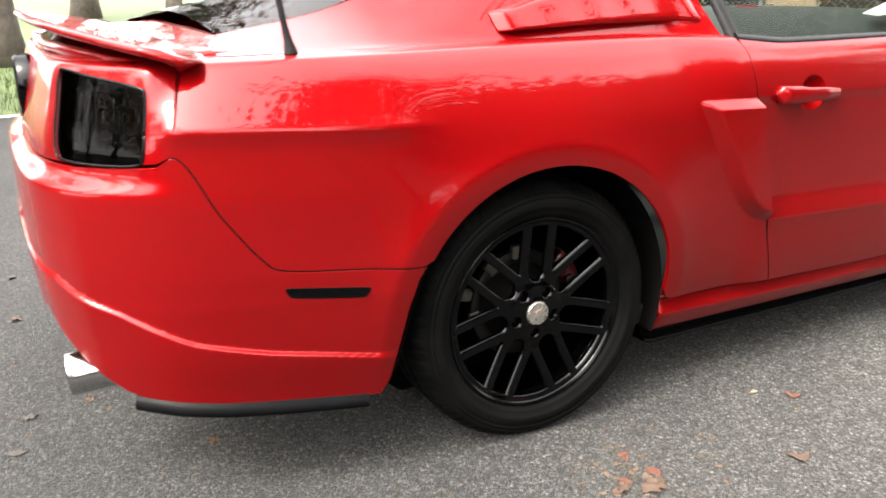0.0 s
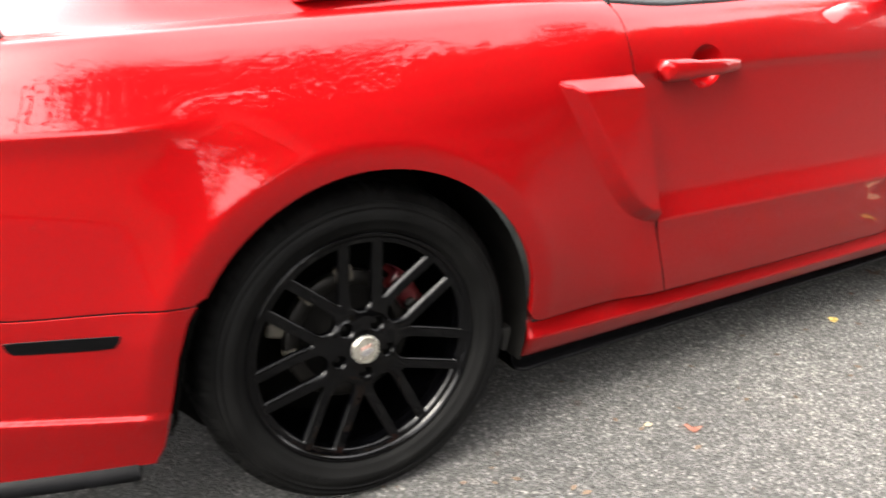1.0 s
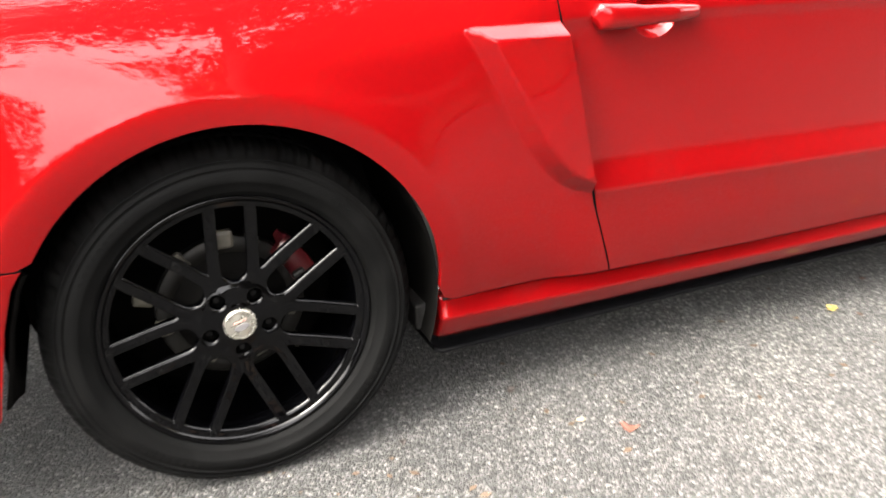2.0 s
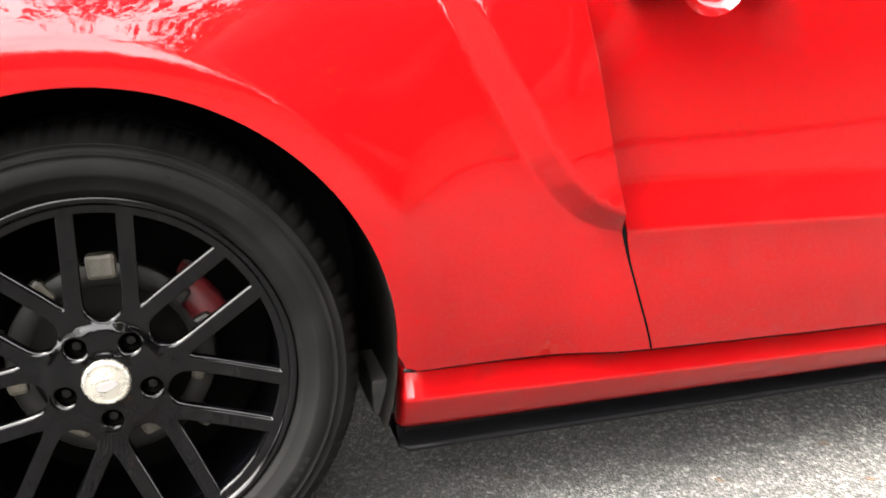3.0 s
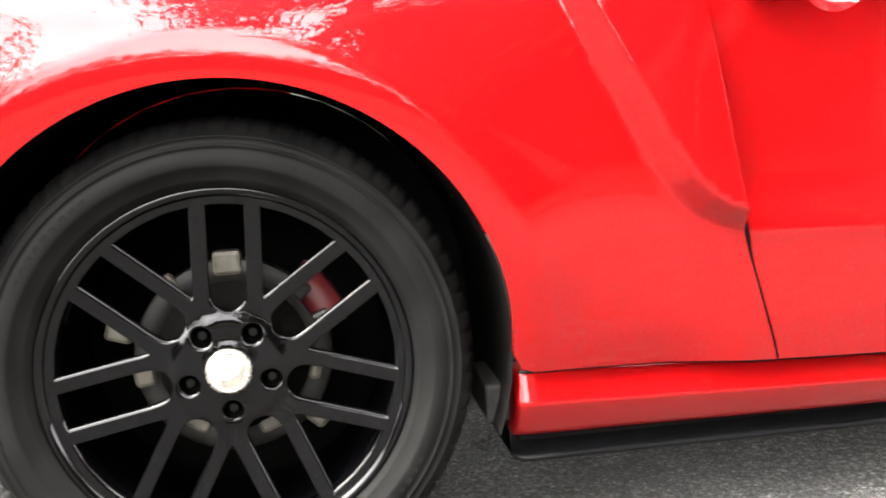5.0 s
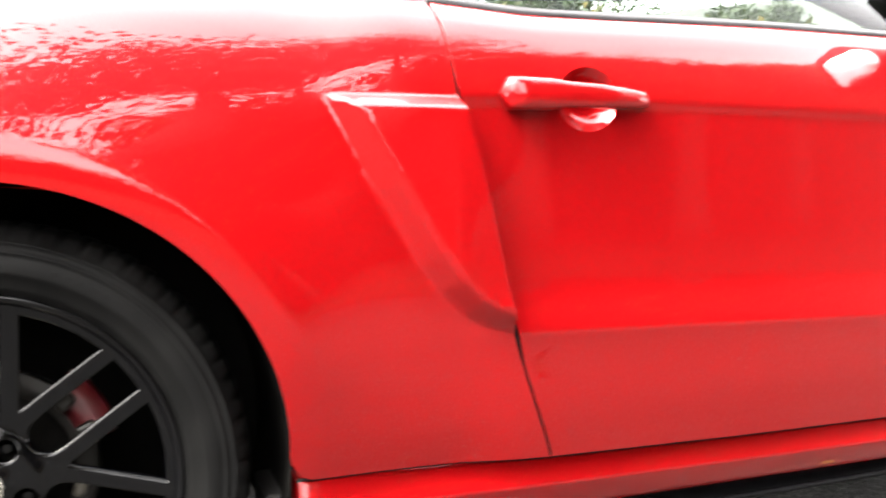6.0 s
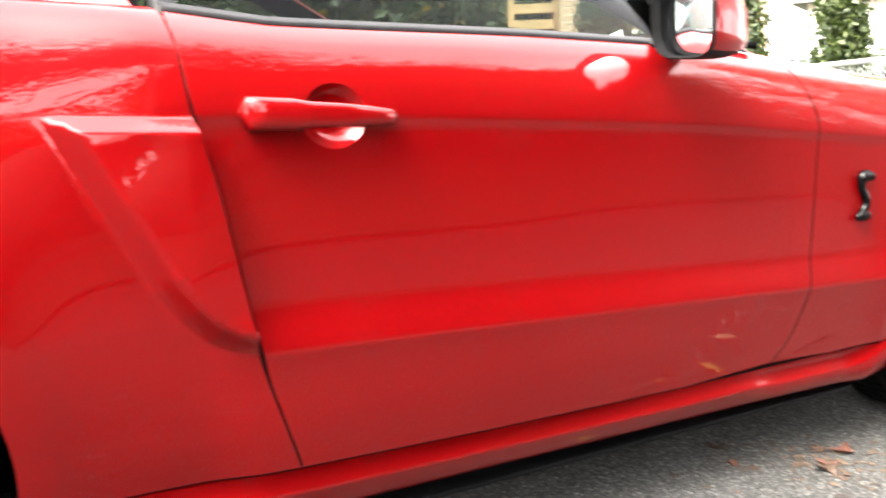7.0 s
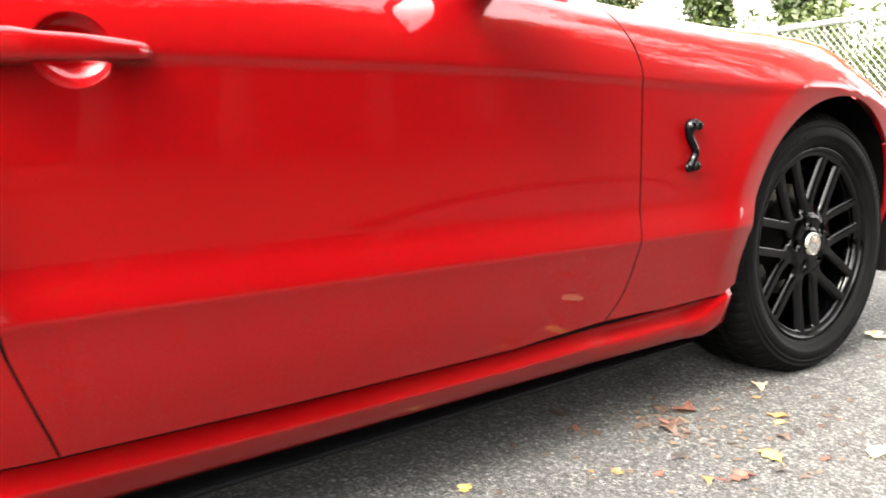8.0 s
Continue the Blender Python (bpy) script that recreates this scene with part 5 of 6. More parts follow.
def blades():
    rng = np.random.default_rng(5)
    verts, faces = [], []
    for _ in range(9000):
        x, y = rng.uniform(-7, 4), 7.0 + 6.0 * rng.random() ** 1.6
        h, a, w = rng.uniform(0.05, 0.13), rng.uniform(0, 6.28), 0.006
        dx, dy = math.cos(a) * w, math.sin(a) * w
        k = len(verts)
        lean = rng.normal(0, 0.03, 2)
        verts += [(x - dx, y - dy, 0.01), (x + dx, y + dy, 0.01), (x + lean[0], y + lean[1], 0.03 + h)]
        faces.append((k, k + 1, k + 2))
    return pymesh("grass", verts, faces)


tagged(part("grass", blades(), GRASS), "short green lawn grass", "grass", kind="stuff")


def leaf_cloud(rng, centres, spread, per, size, flat=0.75):
    """Small folded leaves scattered round clump centres."""
    n = len(centres) * per
    c = np.repeat(np.asarray(centres), per, 0) + rng.normal(0, 1, (n, 3)) * spread * np.array((1, 1, flat))
    a = rng.normal(0, 1, (n, 3))
    a /= np.linalg.norm(a, axis=1)[:, None]
    b = np.cross(a, rng.normal(0, 1, (n, 3)))
    b /= np.linalg.norm(b, axis=1)[:, None]
    s = size * rng.uniform(0.6, 1.3, n)[:, None]
    up = np.cross(a, b) * s * 0.18
    quad = np.stack([c - a * s, c - b * s * 0.55 + up, c + a * s, c + b * s * 0.55 + up], 1).reshape(-1, 3)
    faces = np.arange(n * 4).reshape(-1, 4)
    return quad, faces


def cloud_mesh(name, quad, faces):
    me = bpy.data.meshes.new(name)
    me.from_pydata(quad.tolist(), [], faces.tolist())
    return me


def build_tree(seed, height, crown_low, reach, mat, label, leaf=0.085, per=70, clumps=90):
    rng = np.random.default_rng(seed)
    tree = thing("tree", (0, 0, 0), label, "tree")
    lean = rng.normal(0, 0.25, 2)
    trunk = [(lean[0] * t ** 2 + 0.06 * math.sin(5 * t + seed), lean[1] * t ** 2, height * 0.82 * t - 0.1) for t in np.linspace(0, 1, 12)]
    bm = tube(trunk, [0.028 * height * (1.25 - 1.1 * t) * (1 + 0.5 * math.exp(-t * 14)) * 0.75 for t in np.linspace(0, 1, 12)], 12)
    part("trunk", bm, BARK, tree)
    limbs, ends = bmesh.new(), []
    for k in range(26):
        t = crown_low / (0.82 * height) + (1 - crown_low / (0.82 * height)) * rng.random() ** 0.8
        base = Vector([float(np.interp(t, np.linspace(0, 1, 12), [p[i] for p in trunk])) for i in range(3)])
        a = rng.uniform(0, 6.28)
        long = reach * (1.15 - 0.6 * t) * rng.uniform(0.6, 1.1)
        tip = base + Vector((math.cos(a) * long, math.sin(a) * long, long * rng.uniform(0.15, 0.7)))
        mid = base.lerp(tip, 0.5) + Vector((0, 0, 0.12 * long)) + Vector(rng.normal(0, 0.1, 3))
        pts = [base, base.lerp(mid, 0.5) + Vector((0, 0, 0.04)), mid, mid.lerp(tip, 0.5), tip]
        piece = tube(pts, [0.010 * height * (1.1 - t) + 0.012, 0.007 * height * (1.1 - t) + 0.010, 0.014, 0.010, 0.005], 6)
        me = bpy.data.meshes.new("limb")
        piece.to_mesh(me)
        piece.free()
        limbs.from_mesh(me)
        bpy.data.meshes.remove(me)
        ends += [tip, mid.lerp(tip, 0.5), mid]
    part("limbs", smooth_all(limbs), BARK, tree)
    centres = [np.array(ends[rng.integers(len(ends))]) + rng.normal(0, 0.16 * reach, 3) for _ in range(clumps)]
    part("crown", cloud_mesh("crown", *leaf_cloud(rng, centres, 0.13 * reach, per, leaf)), mat, tree)
    return tree


def build_conifer(seed, height, width):
    rng = np.random.default_rng(seed)
    tree = thing("arborvitae", (0, 0, 0), "dense green columnar arborvitae behind the wire fence", "conifer", "arborvitae row")
    part("trunk", tube([(0, 0, -0.05), (0, 0, height * 0.5), (0, 0, height * 0.95)], [0.07, 0.04, 0.01], 8), BARK, tree)
    centres = []
    for _ in range(420):
        t = rng.random() ** 0.85
        r = width * 0.5 * (1 - t) ** 0.62 * min(1, 0.55 + t * 4) * rng.uniform(0.72, 1.06)
        a = rng.uniform(0, 6.28)
        centres.append((r * math.cos(a), r * math.sin(a), 0.08 + t * (height - 0.1)))
    part("crown", cloud_mesh("crown", *leaf_cloud(rng, centres, 0.055, 26, 0.036, 1.5)), CONIFER, tree)
    return tree


broad = build_tree(11, 9.0, 2.4, 3.4, FOLIAGE, "tall broadleaf tree with a thin green crown")
shady = build_tree(51, 7.6, 2.8, 3.2, GOLDEN, "large shade tree with a dense golden-green crown", leaf=0.11, per=150, clumps=170)
shady.matrix_basis = pose(4.6, -8.4, 0)
for x, y, turn in ((3.3, -9.2, 60), (3.4, -11.9, 250), (6.6, -8.0, 200), (8.8, -8.6, 130), (5.4, -11.6, 20), (7.8, -11.4, 140), (10.8, -10.8, 310), (7.4, -15.6, 190), (11.0, -14.6, 280)):
    copy_thing(shady, pose(x, y, 0, 0, 0, turn))
thin = build_tree(23, 7.5, 1.8, 2.8, AUTUMN, "broadleaf tree with yellowing autumn leaves", per=55, clumps=75)
tall = build_tree(37, 12.0, 3.6, 4.2, FOLIAGE, "tall dark-trunked tree with an open crown", leaf=0.10, per=75, clumps=100)
for k, (kind, x, y, turn, size) in enumerate([(broad, -9.5, -16.0, 10, 0.8), (tall, 16.0, -18.0, 80, 1.05), (thin, -7.6, 2.2, 150, 0.8), (broad, 17.5, -13.5, 220, 1.1), (tall, 18.0, -9.0, 40, 1.0), (thin, -8.4, 5.6, 40, 0.9), (thin, -9.6, -1.4, 260, 0.75),
                                             (thin, -14.5, 9.0, 300, 1.1), (tall, -24.0, 2.0, 200, 1.0), (broad, -0.95, 11.8, 130, 0.9), (thin, -10.5, 16.5, 20, 1.0), (broad, 3.2, 21.4, 90, 0.85),
                                             (thin, 7.0, 22.4, 250, 0.9), (tall, 1.5, 25.0, 10, 1.0), (tall, -5.0, 26.0, 60, 1.1), (broad, 12.0, 22.0, 170, 1.1), (thin, 16.0, 3.0, 70, 1.0), (thin, 9.6, -1.6, 110, 1.0), (thin, 12.2, -3.4, 200, 1.2), (thin, -5.6, -8.6, 320, 0.85), (thin, -5.6, 6.6, 200, 0.95)]):
    m = pose(x, y, 0, 0, 0, turn) @ Matrix.Diagonal((size, size, size, 1))
    if k in (0, 1, 2):
        (broad, tall, thin)[k].matrix_basis = m
    else:
        c = copy_thing(kind, pose(x, y, 0, 0, 0, turn))
        c.scale = (size, size, size)

high = build_tree(61, 11.0, 6.0, 4.0, FOLIAGE, "tall tree with a high open crown over the driveway", leaf=0.10, per=80, clumps=150)
high.matrix_basis = pose(1.3, -6.4, 0)

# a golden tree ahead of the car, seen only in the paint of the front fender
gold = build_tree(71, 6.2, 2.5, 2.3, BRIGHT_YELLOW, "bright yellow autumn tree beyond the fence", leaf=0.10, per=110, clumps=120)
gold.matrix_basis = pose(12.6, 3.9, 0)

# an unseen hedge behind the camera, added to block low sky from the paint
hedge = thing("hedge", (0, 0, 0), "unseen dark green hedge, added to keep low sky out of the paint", "hedge")
rng = np.random.default_rng(4)
cs = [(x, -9.9 + rng.normal(0, 0.3), z) for x in np.arange(-15.0, 17, 0.16) for z in np.arange(0.15, 2.0 + 3.0 * min(1.0, max(0.0, (x - 0.6) / 0.9)) + 0.8 * noise.noise(Vector((x * 0.5, 0, 0))) + 0.4 * noise.noise(Vector((x * 2, 4, 0))), 0.28)]
cs += [(-8.6 + rng.normal(0, 0.3), y, z) for y in np.arange(-9.7, -1.2, 0.16) for z in np.arange(0.15, 2.9 + 0.6 * noise.noise(Vector((0, y * 0.6, 2))), 0.28)]
part("foliage", cloud_mesh("foliage", *leaf_cloud(rng, cs, 0.14, 22, 0.075)), FOLIAGE, hedge)
# solid slabs inside the leaves, added to block light through the hedge
stems = slab(-15.0, 1.0, -10.0, -9.8, 0, 1.3)
box(stems, 1.9, 17.0, -10.1, -9.8, 0, 3.3)
box(stems, -8.7, -8.5, -9.8, -1.2, 0, 2.2)
part("stems", stems, BARK, hedge)

first = build_conifer(3, 2.6, 0.78)
other = build_conifer(8, 2.4, 0.72)
at = [(6.45, 6.05), (8.30, 5.83), (8.14, 4.46), (8.25, 3.42), (8.5, 2.45), (8.6, 1.5)]
for k, (x, y) in enumerate(at):
    m = pose(x, y, 0, 0, 0, k * 77)
    if k == 0:
        first.matrix_basis = m
    elif k == 1:
        other.matrix_basis = m
    else:
        copy_thing(first if k % 2 else other, m)


# big shrubs in front of the lawn's trees
bush = thing("bush", (0, 0, 0), "large dark green bush with some yellow leaves", "bush", "bushes on the lawn")
rng = np.random.default_rng(14)
cs = []
for _ in range(240):
    a, t = rng.uniform(0, 6.28), rng.random()
    r = 1.25 * math.sqrt(rng.random()) * (1 - 0.6 * t ** 2)
    cs.append((r * math.cos(a), r * math.sin(a), 0.2 + 2.9 * t))
quad, faces = leaf_cloud(rng, cs, 0.16, 50, 0.075)
part("foliage", cloud_mesh("foliage", quad, faces), FOLIAGE, bush)
quad, faces = leaf_cloud(rng, cs[:70], 0.2, 14, 0.07)
part("yellow_foliage", cloud_mesh("yellow_foliage", quad, faces), AUTUMN, bush)
stems = bmesh.new()
for k in range(8):
    a = rng.uniform(0, 6.28)
    piece = tube([(0.1 * math.cos(a), 0.1 * math.sin(a), 0), (0.4 * math.cos(a), 0.4 * math.sin(a), 1.2), (0.8 * math.cos(a), 0.8 * math.sin(a), 2.6)], [0.05, 0.03, 0.01], 6)
    me = bpy.data.meshes.new("stem")
    piece.to_mesh(me)
    piece.free()
    stems.from_mesh(me)
part("stems", stems, BARK, bush)
bush.matrix_basis = pose(3.7, 8.6, 0)
# the last three are out of view, added to darken the mirror glass
for x, y, turn in ((4.75, 8.2, 100), (5.2, 9.6, 210), (7.9, 8.6, 150), (3.0, 10.6, 30), (6.2, 9.9, 70), (7.1, 10.4, 250), (4.2, 10.2, 330), (-6.5, 5.3, 60), (-7.2, 6.5, 190), (-5.6, 6.9, 280)):
    copy_thing(bush, pose(x, y, 0, 0, 0, turn))

# ---- wire fence ----
def build_fence(p0, p1):
    fence = thing("wire_fence", (0, 0, 0), "galvanised chain-link fence with a steel top rail", "fence")
    a, b = Vector((*p0, 0)), Vector((*p1, 0))
    long = (b - a).length
    way = (b - a).normalized()
    posts = int(long / 1.9) + 1
    for k in range(posts + 1):
        p = a + way * min(long, k * long / posts)
        ob = part("post", tube([p, p + Vector((0, 0, 1.22)), p + Vector((0, 0, 1.25))], [0.026, 0.026, 0.012], 10), STEEL, fence)
    part("top_rail", tube([a + Vector((0, 0, 1.19)), b + Vector((0, 0, 1.19))], 0.019, 10), STEEL, fence)
    verts, faces, pitch, h = [], [], 0.055, 1.17
    n = int(long / pitch)
    for k in range(-int(h / pitch), n):
        for side in (1, -1):
            s0, s1 = k * pitch, k * pitch + h
            lo, hi = max(0.0, s0), min(long, s1)
            if hi <= lo:
                continue
            z0, z1 = (lo - s0), (hi - s0)
            if side < 0:
                z0, z1 = h - z0, h - z1
            i = len(verts)
            for d, z in ((lo, z0), (hi, z1)):
                q = a + way * d
                verts += [(q.x - way.y * 0.0, q.y, z + 0.02 - 0.0022), (q.x, q.y, z + 0.02 + 0.0022), (q.x + way.y * 0.003, q.y - way.x * 0.003, z + 0.02)]
            for u, v in ((0, 1), (1, 2), (2, 0)):
                faces.append((i + u, i + v, i + 3 + v, i + 3 + u))
    tagged(part("wire_mesh", pymesh("wire_mesh", verts, faces, False), STEEL, fence), kind="stuff")


build_fence((4.2, 7.0), (6.62, 3.75))
build_fence((6.62, 3.75), (5.95, 1.20))

# climbing shrub over the fence
shrub = thing("shrub", (6.95, 2.15, 0), "pale green leafy shrub leaning over the wire fence", "shrub")
rng = np.random.default_rng(9)
cs = [(rng.normal(0, 0.28), rng.normal(0, 0.38), 0.15 + 1.2 * rng.random()) for _ in range(60)]
stems = bmesh.new()
for k in range(9):
    a = rng.uniform(0, 6.28)
    piece = tube([(0.05 * math.cos(a), 0.05 * math.sin(a), 0), (0.15 * math.cos(a), 0.2 * math.sin(a), 0.6), (0.3 * math.cos(a), 0.38 * math.sin(a), 1.25)], [0.012, 0.009, 0.004], 6)
    me = bpy.data.meshes.new("stem")
    piece.to_mesh(me)
    piece.free()
    stems.from_mesh(me)
part("stems", stems, BARK, shrub)
part("foliage", cloud_mesh("foliage", *leaf_cloud(rng, cs, 0.12, 60, 0.034)), VINE, shrub)


# ---- houses ----
def build_house(name, x0, x1, y0, y1, h, wall, label, windows, turn=0.0, at=(0, 0)):
    house = thing(name, (0, 0, 0), label, "house")
    part("wall", slab(x0, x1, y0, y1, 0, h), wall, house)
    bm = bmesh.new()
    o, rise, ym = 0.35, 1.7, (y0 + y1) / 2
    pts = [(x0 - o, y0 - o, h - 0.1), (x1 + o, y0 - o, h - 0.1), (x1 + o, y1 + o, h - 0.1), (x0 - o, y1 + o, h - 0.1), (x0 - o, ym, h + rise), (x1 + o, ym, h + rise)]
    v = [bm.verts.new(p) for p in pts]
    for f in ((0, 1, 5, 4), (2, 3, 4, 5), (0, 4, 3), (1, 2, 5), (3, 2, 1, 0)):
        bm.faces.new([v[k] for k in f])
    part("roof", bm, ROOFING, house)
    for wx, wz, w, hh in windows:
        win = part("window", slab(wx - w / 2, wx + w / 2, y0 - 0.012, y0 + 0.05, wz - hh / 2, wz + hh / 2), DARK_GLASS, house)
        fr = bmesh.new()
        for a0, a1, b0, b1 in ((wx - w / 2 - 0.07, wx - w / 2, wz - hh / 2 - 0.07, wz + hh / 2 + 0.07), (wx + w / 2, wx + w / 2 + 0.07, wz - hh / 2 - 0.07, wz + hh / 2 + 0.07), (wx - w / 2, wx + w / 2, wz + hh / 2, wz + hh / 2 + 0.07), (wx - w / 2, wx + w / 2, wz - hh / 2 - 0.07, wz - hh / 2), (wx - 0.02, wx + 0.02, wz - hh / 2, wz + hh / 2)):
            box(fr, a0, a1, y0 - 0.04, y0 + 0.02, b0, b1)
        part("frame", fr, STUCCO, win)
    house.matrix_basis = pose(at[0], at[1], 0, 0, 0, turn)
    return house


near_house = build_house("house", -3.4, 3.4, 0.0, 6.0, 3.2, PEACH, "peach-rendered bungalow behind the conifers", [(-1.6, 1.7, 1.1, 1.2), (1.5, 1.7, 1.1, 1.2)], -38, (10.6, 11.8))
build_house("house", -6, 6, 0, 7, 3.4, STUCCO, "white-sided bungalow across the street", [(-3.5, 1.8, 1.4, 1.2), (0, 1.8, 1.0, 1.2), (3.5, 1.8, 1.4, 1.2)], -62, (21.0, 7.5))

# timber porch with a brick pier
porch = thing("porch", (0, 0, 0), "timber slatted porch beside a pale brick pier", "porch")
for k in range(12):
    part("slat", slab(0.08, 0.55, -0.03, 0.03, 0.20 + 0.185 * k, 0.31 + 0.185 * k, 0.006), WOOD, porch)
for x in (0.05, 0.57):
    part("porch_post", slab(x - 0.04, x + 0.04, 0.03, 0.13, 0, 2.6, 0.006), WOOD, porch)
for row in range(28):
    for x0, x1 in (((0.62, 0.84),) if row % 2 else ((0.62, 0.725), (0.735, 0.84))):
        part("brick", slab(x0, x1, -0.10, 0.12, 0.084 * row, 0.084 * row + 0.074, 0.004), BRICK, porch)
part("pier_core", slab(0.632, 0.828, -0.088, 0.108, 0, 2.35), STUCCO, porch)
porch.matrix_basis = pose(6.25, 7.55, 0, 0, 0, -36)

# ---- white van in the street ----
van = thing("van", (0, 0, 0), "white van with dark windows parked in the street", "van")
rows = []
for x, w, z0, z1 in ((-2.3, 0.80, 0.55, 1.75), (-2.25, 0.90, 0.35, 1.92), (-1.0, 0.95, 0.30, 1.98), (0.8, 0.95, 0.30, 1.94), (1.35, 0.94, 0.30, 1.55), (1.75, 0.92, 0.32, 1.15), (2.3, 0.86, 0.35, 1.02), (2.42, 0.75, 0.45, 0.85)):
    rows.append([(x, s * w * q, z0 + (z1 - z0) * t) for s, q, t in ((-1, 0.9, 0), (-1, 1, 0.12), (-1, 1, 0.5), (-1, 0.90, 0.92), (-1, 0.75, 1), (1, 0.75, 1), (1, 0.90, 0.92), (1, 1, 0.5), (1, 1, 0.12), (1, 0.9, 0))])
part("body", loft(rows, "body", closed=True), WHITE_CAR, van)
for s in (-1, 1):
    for x0, x1 in ((-2.0, -0.75), (-0.65, 0.35), (0.42, 1.05)):
        rows = [[(x0, s * 0.953, 1.15), (x0 + 0.03, s * 0.895, 1.72)], [(x1, s * 0.953, 1.15), (x1 - (0.25 if x1 > 1 else 0.03), s * 0.893, 1.70)]]
        part("window", solid(loft(rows, "window", smooth=False), 0.012), DARK_GLASS, van)
    for x in (-1.45, 1.45):
        tyre = revolve([(0.0, -0.02), (0.19, -0.02), (0.20, -0.04), (0.30, -0.04), (0.33, 0.0), (0.33, 0.18)], 32)
        w = part("wheel", tyre, TYRE, van)
        w.matrix_basis = pose(x, s * 0.93, 0.33, 0, 0, 0 if s < 0 else 180)
van.matrix_basis = pose(14.6, 8.2, 0, 0, 0, -62)


# ---- fallen leaves on the asphalt ----
DRY = [mottled("dry_brown_leaf", (0.030, 0.017, 0.010), (0.060, 0.033, 0.019), 60.0, 0.7), mottled("russet_leaf", (0.050, 0.015, 0.008), (0.088, 0.030, 0.015), 60.0, 0.7), mottled("yellow_leaf", (0.190, 0.126, 0.025), (0.253, 0.194, 0.059), 60.0, 0.65), mottled("dark_wet_leaf", (0.013, 0.010, 0.008), (0.029, 0.021, 0.017), 60.0, 0.6), mottled("orange_leaf", (0.152, 0.063, 0.017), (0.194, 0.092, 0.025), 60.0, 0.65), mottled("pale_tan_leaf", (0.211, 0.160, 0.092), (0.261, 0.219, 0.143), 60.0, 0.7)]
LEAF_WORDS = ["curled dry brown leaf lying on asphalt", "russet red fallen leaf lying on asphalt", "yellow fallen leaf lying on asphalt", "dark wet leaf lying on asphalt", "orange fallen leaf lying on asphalt", "pale tan fallen leaf lying on asphalt"]


def leaf_mesh(seed):
    rng = random.Random(seed)
    n, rows = 17, []
    curl, fold, bend = rng.uniform(-0.5, 0.9), rng.uniform(0.1, 0.7), rng.uniform(-0.3, 0.3)
    lobes, phase = rng.choice((0.10, 0.22, 0.35)), rng.uniform(0, 6)
    for k in range(n):
        t = k / (n - 1)
        edge = [1 + lobes * math.sin(19 * t + phase + side * 0.9) + rng.uniform(-0.12, 0.12) for side in (0, 1)]
        w = 0.30 * math.sin(math.pi * t ** 0.85) + 0.004
        y = bend * math.sin(t * 3)
        z = curl * (t - 0.5) ** 2
        rows.append([(t - 0.5, y + w * q * edge[q > 0], z + fold * w * abs(q) * (1 + 0.5 * math.sin(5 * t + phase)) + 0.03 * math.sin(9 * t + 4 * q + seed)) for q in (-1, -0.66, -0.33, 0, 0.33, 0.66, 1)])
    bm = solid(loft(rows, "leaf"), 0.012)
    low = min(v.co.z for v in bm.verts)
    for v in bm.verts:
        v.co.z -= low
    stem = tube([(-0.49, 0, 0.02), (-0.64, 0.03, 0.02), (-0.76, 0.09, 0.03)], [0.016, 0.012, 0.009], 5)
    me = bpy.data.meshes.new("stalk")
    stem.to_mesh(me)
    stem.free()
    bm.from_mesh(me)
    bpy.data.meshes.remove(me)
    out = bpy.data.meshes.new("fallen_leaf")
    bm.to_mesh(out)
    bm.free()
    return out


SHAPES = {}


def drop_leaf(x, y, size, turn, look_of, shape):
    key = (look_of, shape % 5)
    if key not in SHAPES:
        SHAPES[key] = leaf_mesh(shape % 5 + 1)
        SHAPES[key].materials.append(DRY[look_of])
    ob = new("fallen_leaf", SHAPES[key])
    ob.matrix_basis = pose(x, y, 0.0, 0, 0, turn) @ Matrix.Diagonal((size * 0.85, size * 0.85, size * 0.7, 1))
    tagged(ob, LEAF_WORDS[look_of], "leaf", "leaves fallen on the driveway")


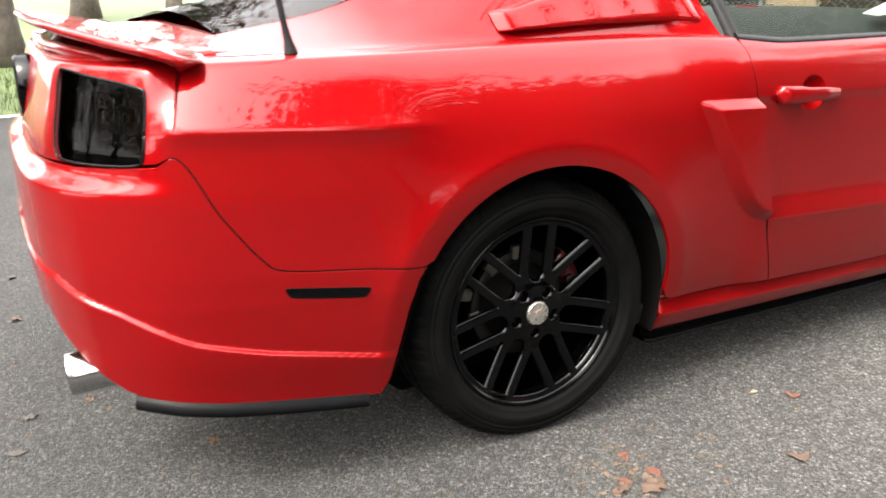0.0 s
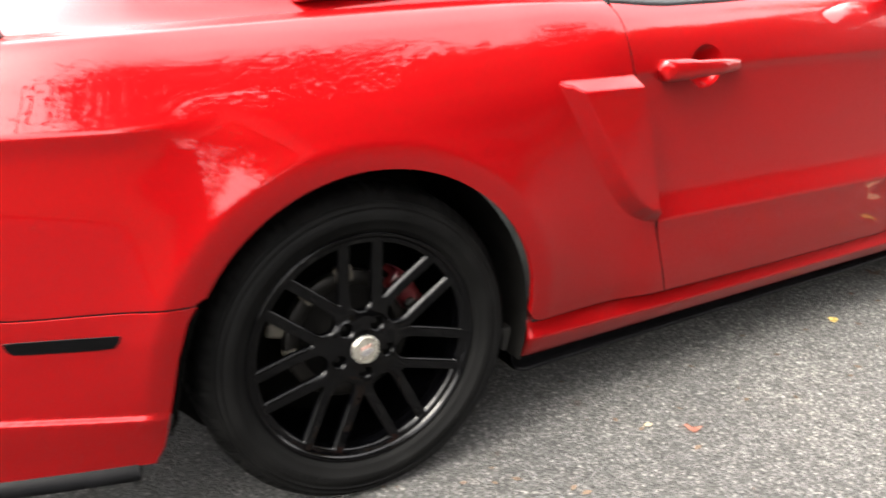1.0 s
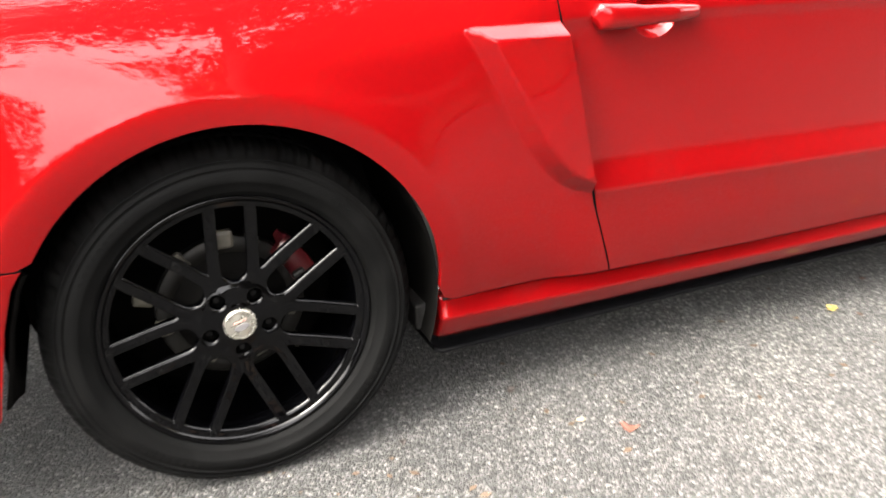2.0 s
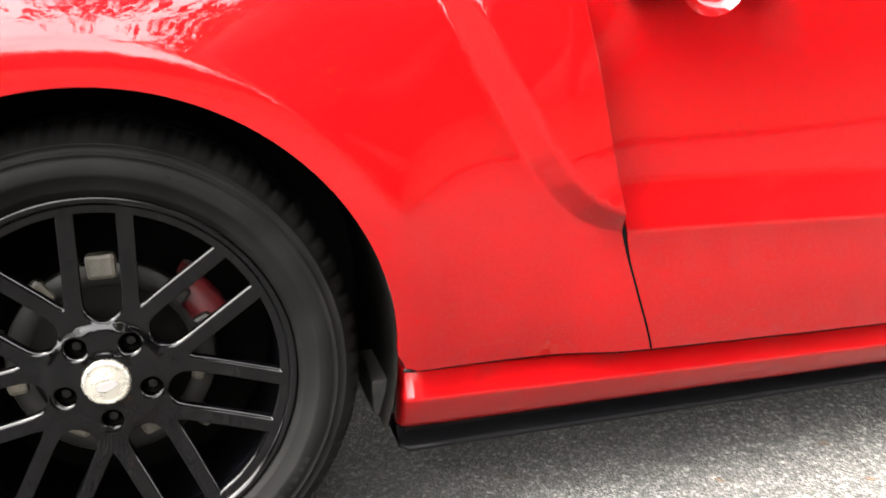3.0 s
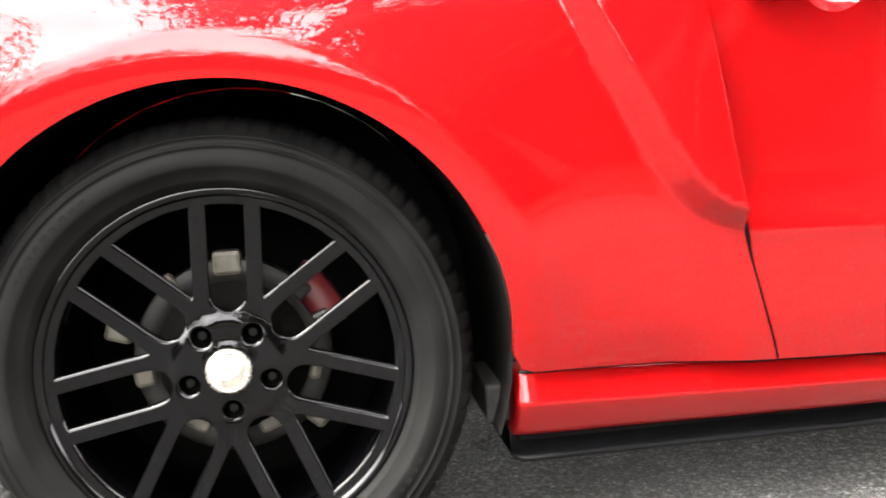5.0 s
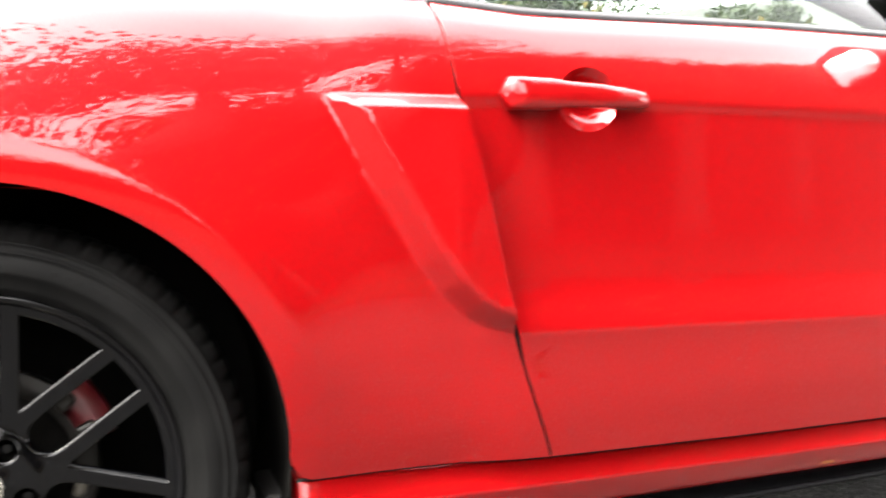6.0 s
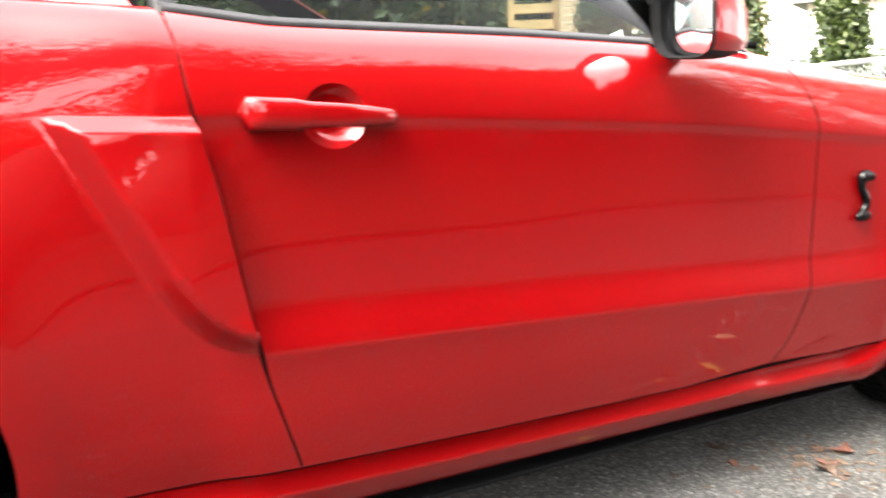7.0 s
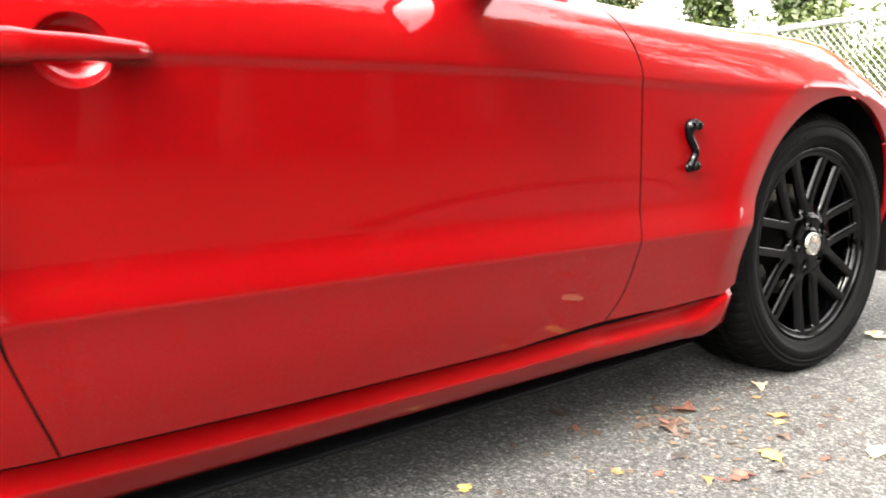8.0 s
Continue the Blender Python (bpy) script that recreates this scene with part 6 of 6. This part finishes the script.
for k, (x, y, size, turn, look_of) in enumerate([(-0.78, 0.37, 0.045, 20, 4), (0.51, -0.43, 0.075, -20, 0), (0.05, -0.31, 0.05, 40, 1), (0.12, -0.22, 0.04, 100, 1), (0.60, 0.05, 0.04, 30, 3), (0.30, -0.03, 0.03, 60, 3), (0.76, -0.19, 0.055, -40, 1),
                                                (-1.22, 0.77, 0.06, 10, 3), (-1.26, 0.57, 0.06, -10, 3), (-1.05, 0.79, 0.05, 50, 0), (-1.22, 1.59, 0.06, 5, 0), (-1.23, 2.13, 0.06, 80, 3), (0.13, -0.21, 0.04, 0, 1), (0.83, -0.59, 0.03, 20, 1), (0.99, -0.68, 0.075, 70, 1),
                                                (2.49, 0.0, 0.07, 30, 5), (2.32, -0.15, 0.055, 120, 4), (2.11, -0.27, 0.075, 80, 2), (2.13, -0.25, 0.045, 140, 4), (1.98, -0.30, 0.07, -20, 1), (2.09, -0.03, 0.08, 60, 0), (2.21, 0.04, 0.085, 10, 1), (2.17, 0.07, 0.07, 60, 0),
                                                (1.98, -0.14, 0.06, 10, 3), (1.83, -0.11, 0.04, 80, 4), (1.93, -0.26, 0.045, 30, 4), (2.06, -0.32, 0.04, 100, 3), (2.35, -0.25, 0.035, 50, 3), (2.29, -0.40, 0.085, 20, 5), (2.28, -0.34, 0.035, 0, 3), (2.23, -0.23, 0.05, 60, 0),
                                                (1.98, 0.22, 0.065, -30, 0), (2.05, 0.03, 0.05, 20, 0), (2.94, 0.0, 0.04, 20, 3), (3.14, 0.04, 0.10, 60, 5), (3.05, 0.10, 0.06, 10, 0), (2.12, 0.0, 0.06, -40, 1), (2.30, -0.17, 0.04, 10, 2), (0.68, -0.12, 0.03, 0, 5), (1.55, 0.03, 0.05, 30, 2), (2.4, -0.55, 0.06, 44, 0), (1.75, -0.5, 0.05, 90, 1), (0.10, -0.36, 0.10, 15, 0), (0.14, -0.31, 0.06, 100, 1), (0.02, -0.33, 0.07, 200, 0)]):
    drop_leaf(x, y, size, turn, look_of, k)
rng = random.Random(7)
for k in range(40):
    drop_leaf(rng.gauss(2.2, 0.28), rng.gauss(-0.12, 0.2), rng.uniform(0.02, 0.045), rng.uniform(0, 360), rng.choice((0, 0, 0, 1, 1, 3, 3, 4)), rng.randrange(5))
rng = random.Random(12)
for k in range(46):
    x, y = rng.uniform(-4.0, 5.5), rng.choice((rng.uniform(-4, -0.8), rng.uniform(2.4, 6.6)))
    drop_leaf(x, y, rng.uniform(0.035, 0.085), rng.uniform(0, 360), rng.choice((0, 0, 1, 3, 3, 4, 5)), rng.randrange(5))


# ---- crumbs of leaf litter ----
def crumbs():
    rng = np.random.default_rng(2)
    verts, faces = [], []
    for cx, cy, n, spread in ((0.10, -0.29, 70, 0.07), (2.14, 0.0, 120, 0.10), (-1.15, 1.0, 60, 0.25), (0.6, -0.6, 60, 0.6), (2.1, -0.4, 120, 0.5), (-0.9, -0.2, 40, 0.4), (0.2, -0.25, 30, 0.15)):
        for _ in range(n):
            x, y = rng.normal(cx, spread), rng.normal(cy, spread)
            s, a = rng.uniform(0.002, 0.008), rng.uniform(0, 6.28)
            k = len(verts)
            for q in range(4):
                b = a + q * 1.57
                verts.append((x + s * math.cos(b) * (1 if q % 2 else 1.8), y + s * math.sin(b) * (1 if q % 2 else 1.8), 0.0015 + 0.003 * rng.random()))
            verts.append((x, y, 0.001))
            faces += [(k, k + 1, k + 2, k + 3), (k, k + 1, k + 4), (k + 2, k + 3, k + 4)]
    return pymesh("leaf_litter", verts, faces, False)


LITTER = mottled("tan_leaf_litter", (0.040, 0.024, 0.014), (0.090, 0.060, 0.036), 60.0, 0.8)
tagged(part("leaf_litter", crumbs(), LITTER), "crumbled brown leaf litter on the asphalt", "leaf litter", kind="stuff")
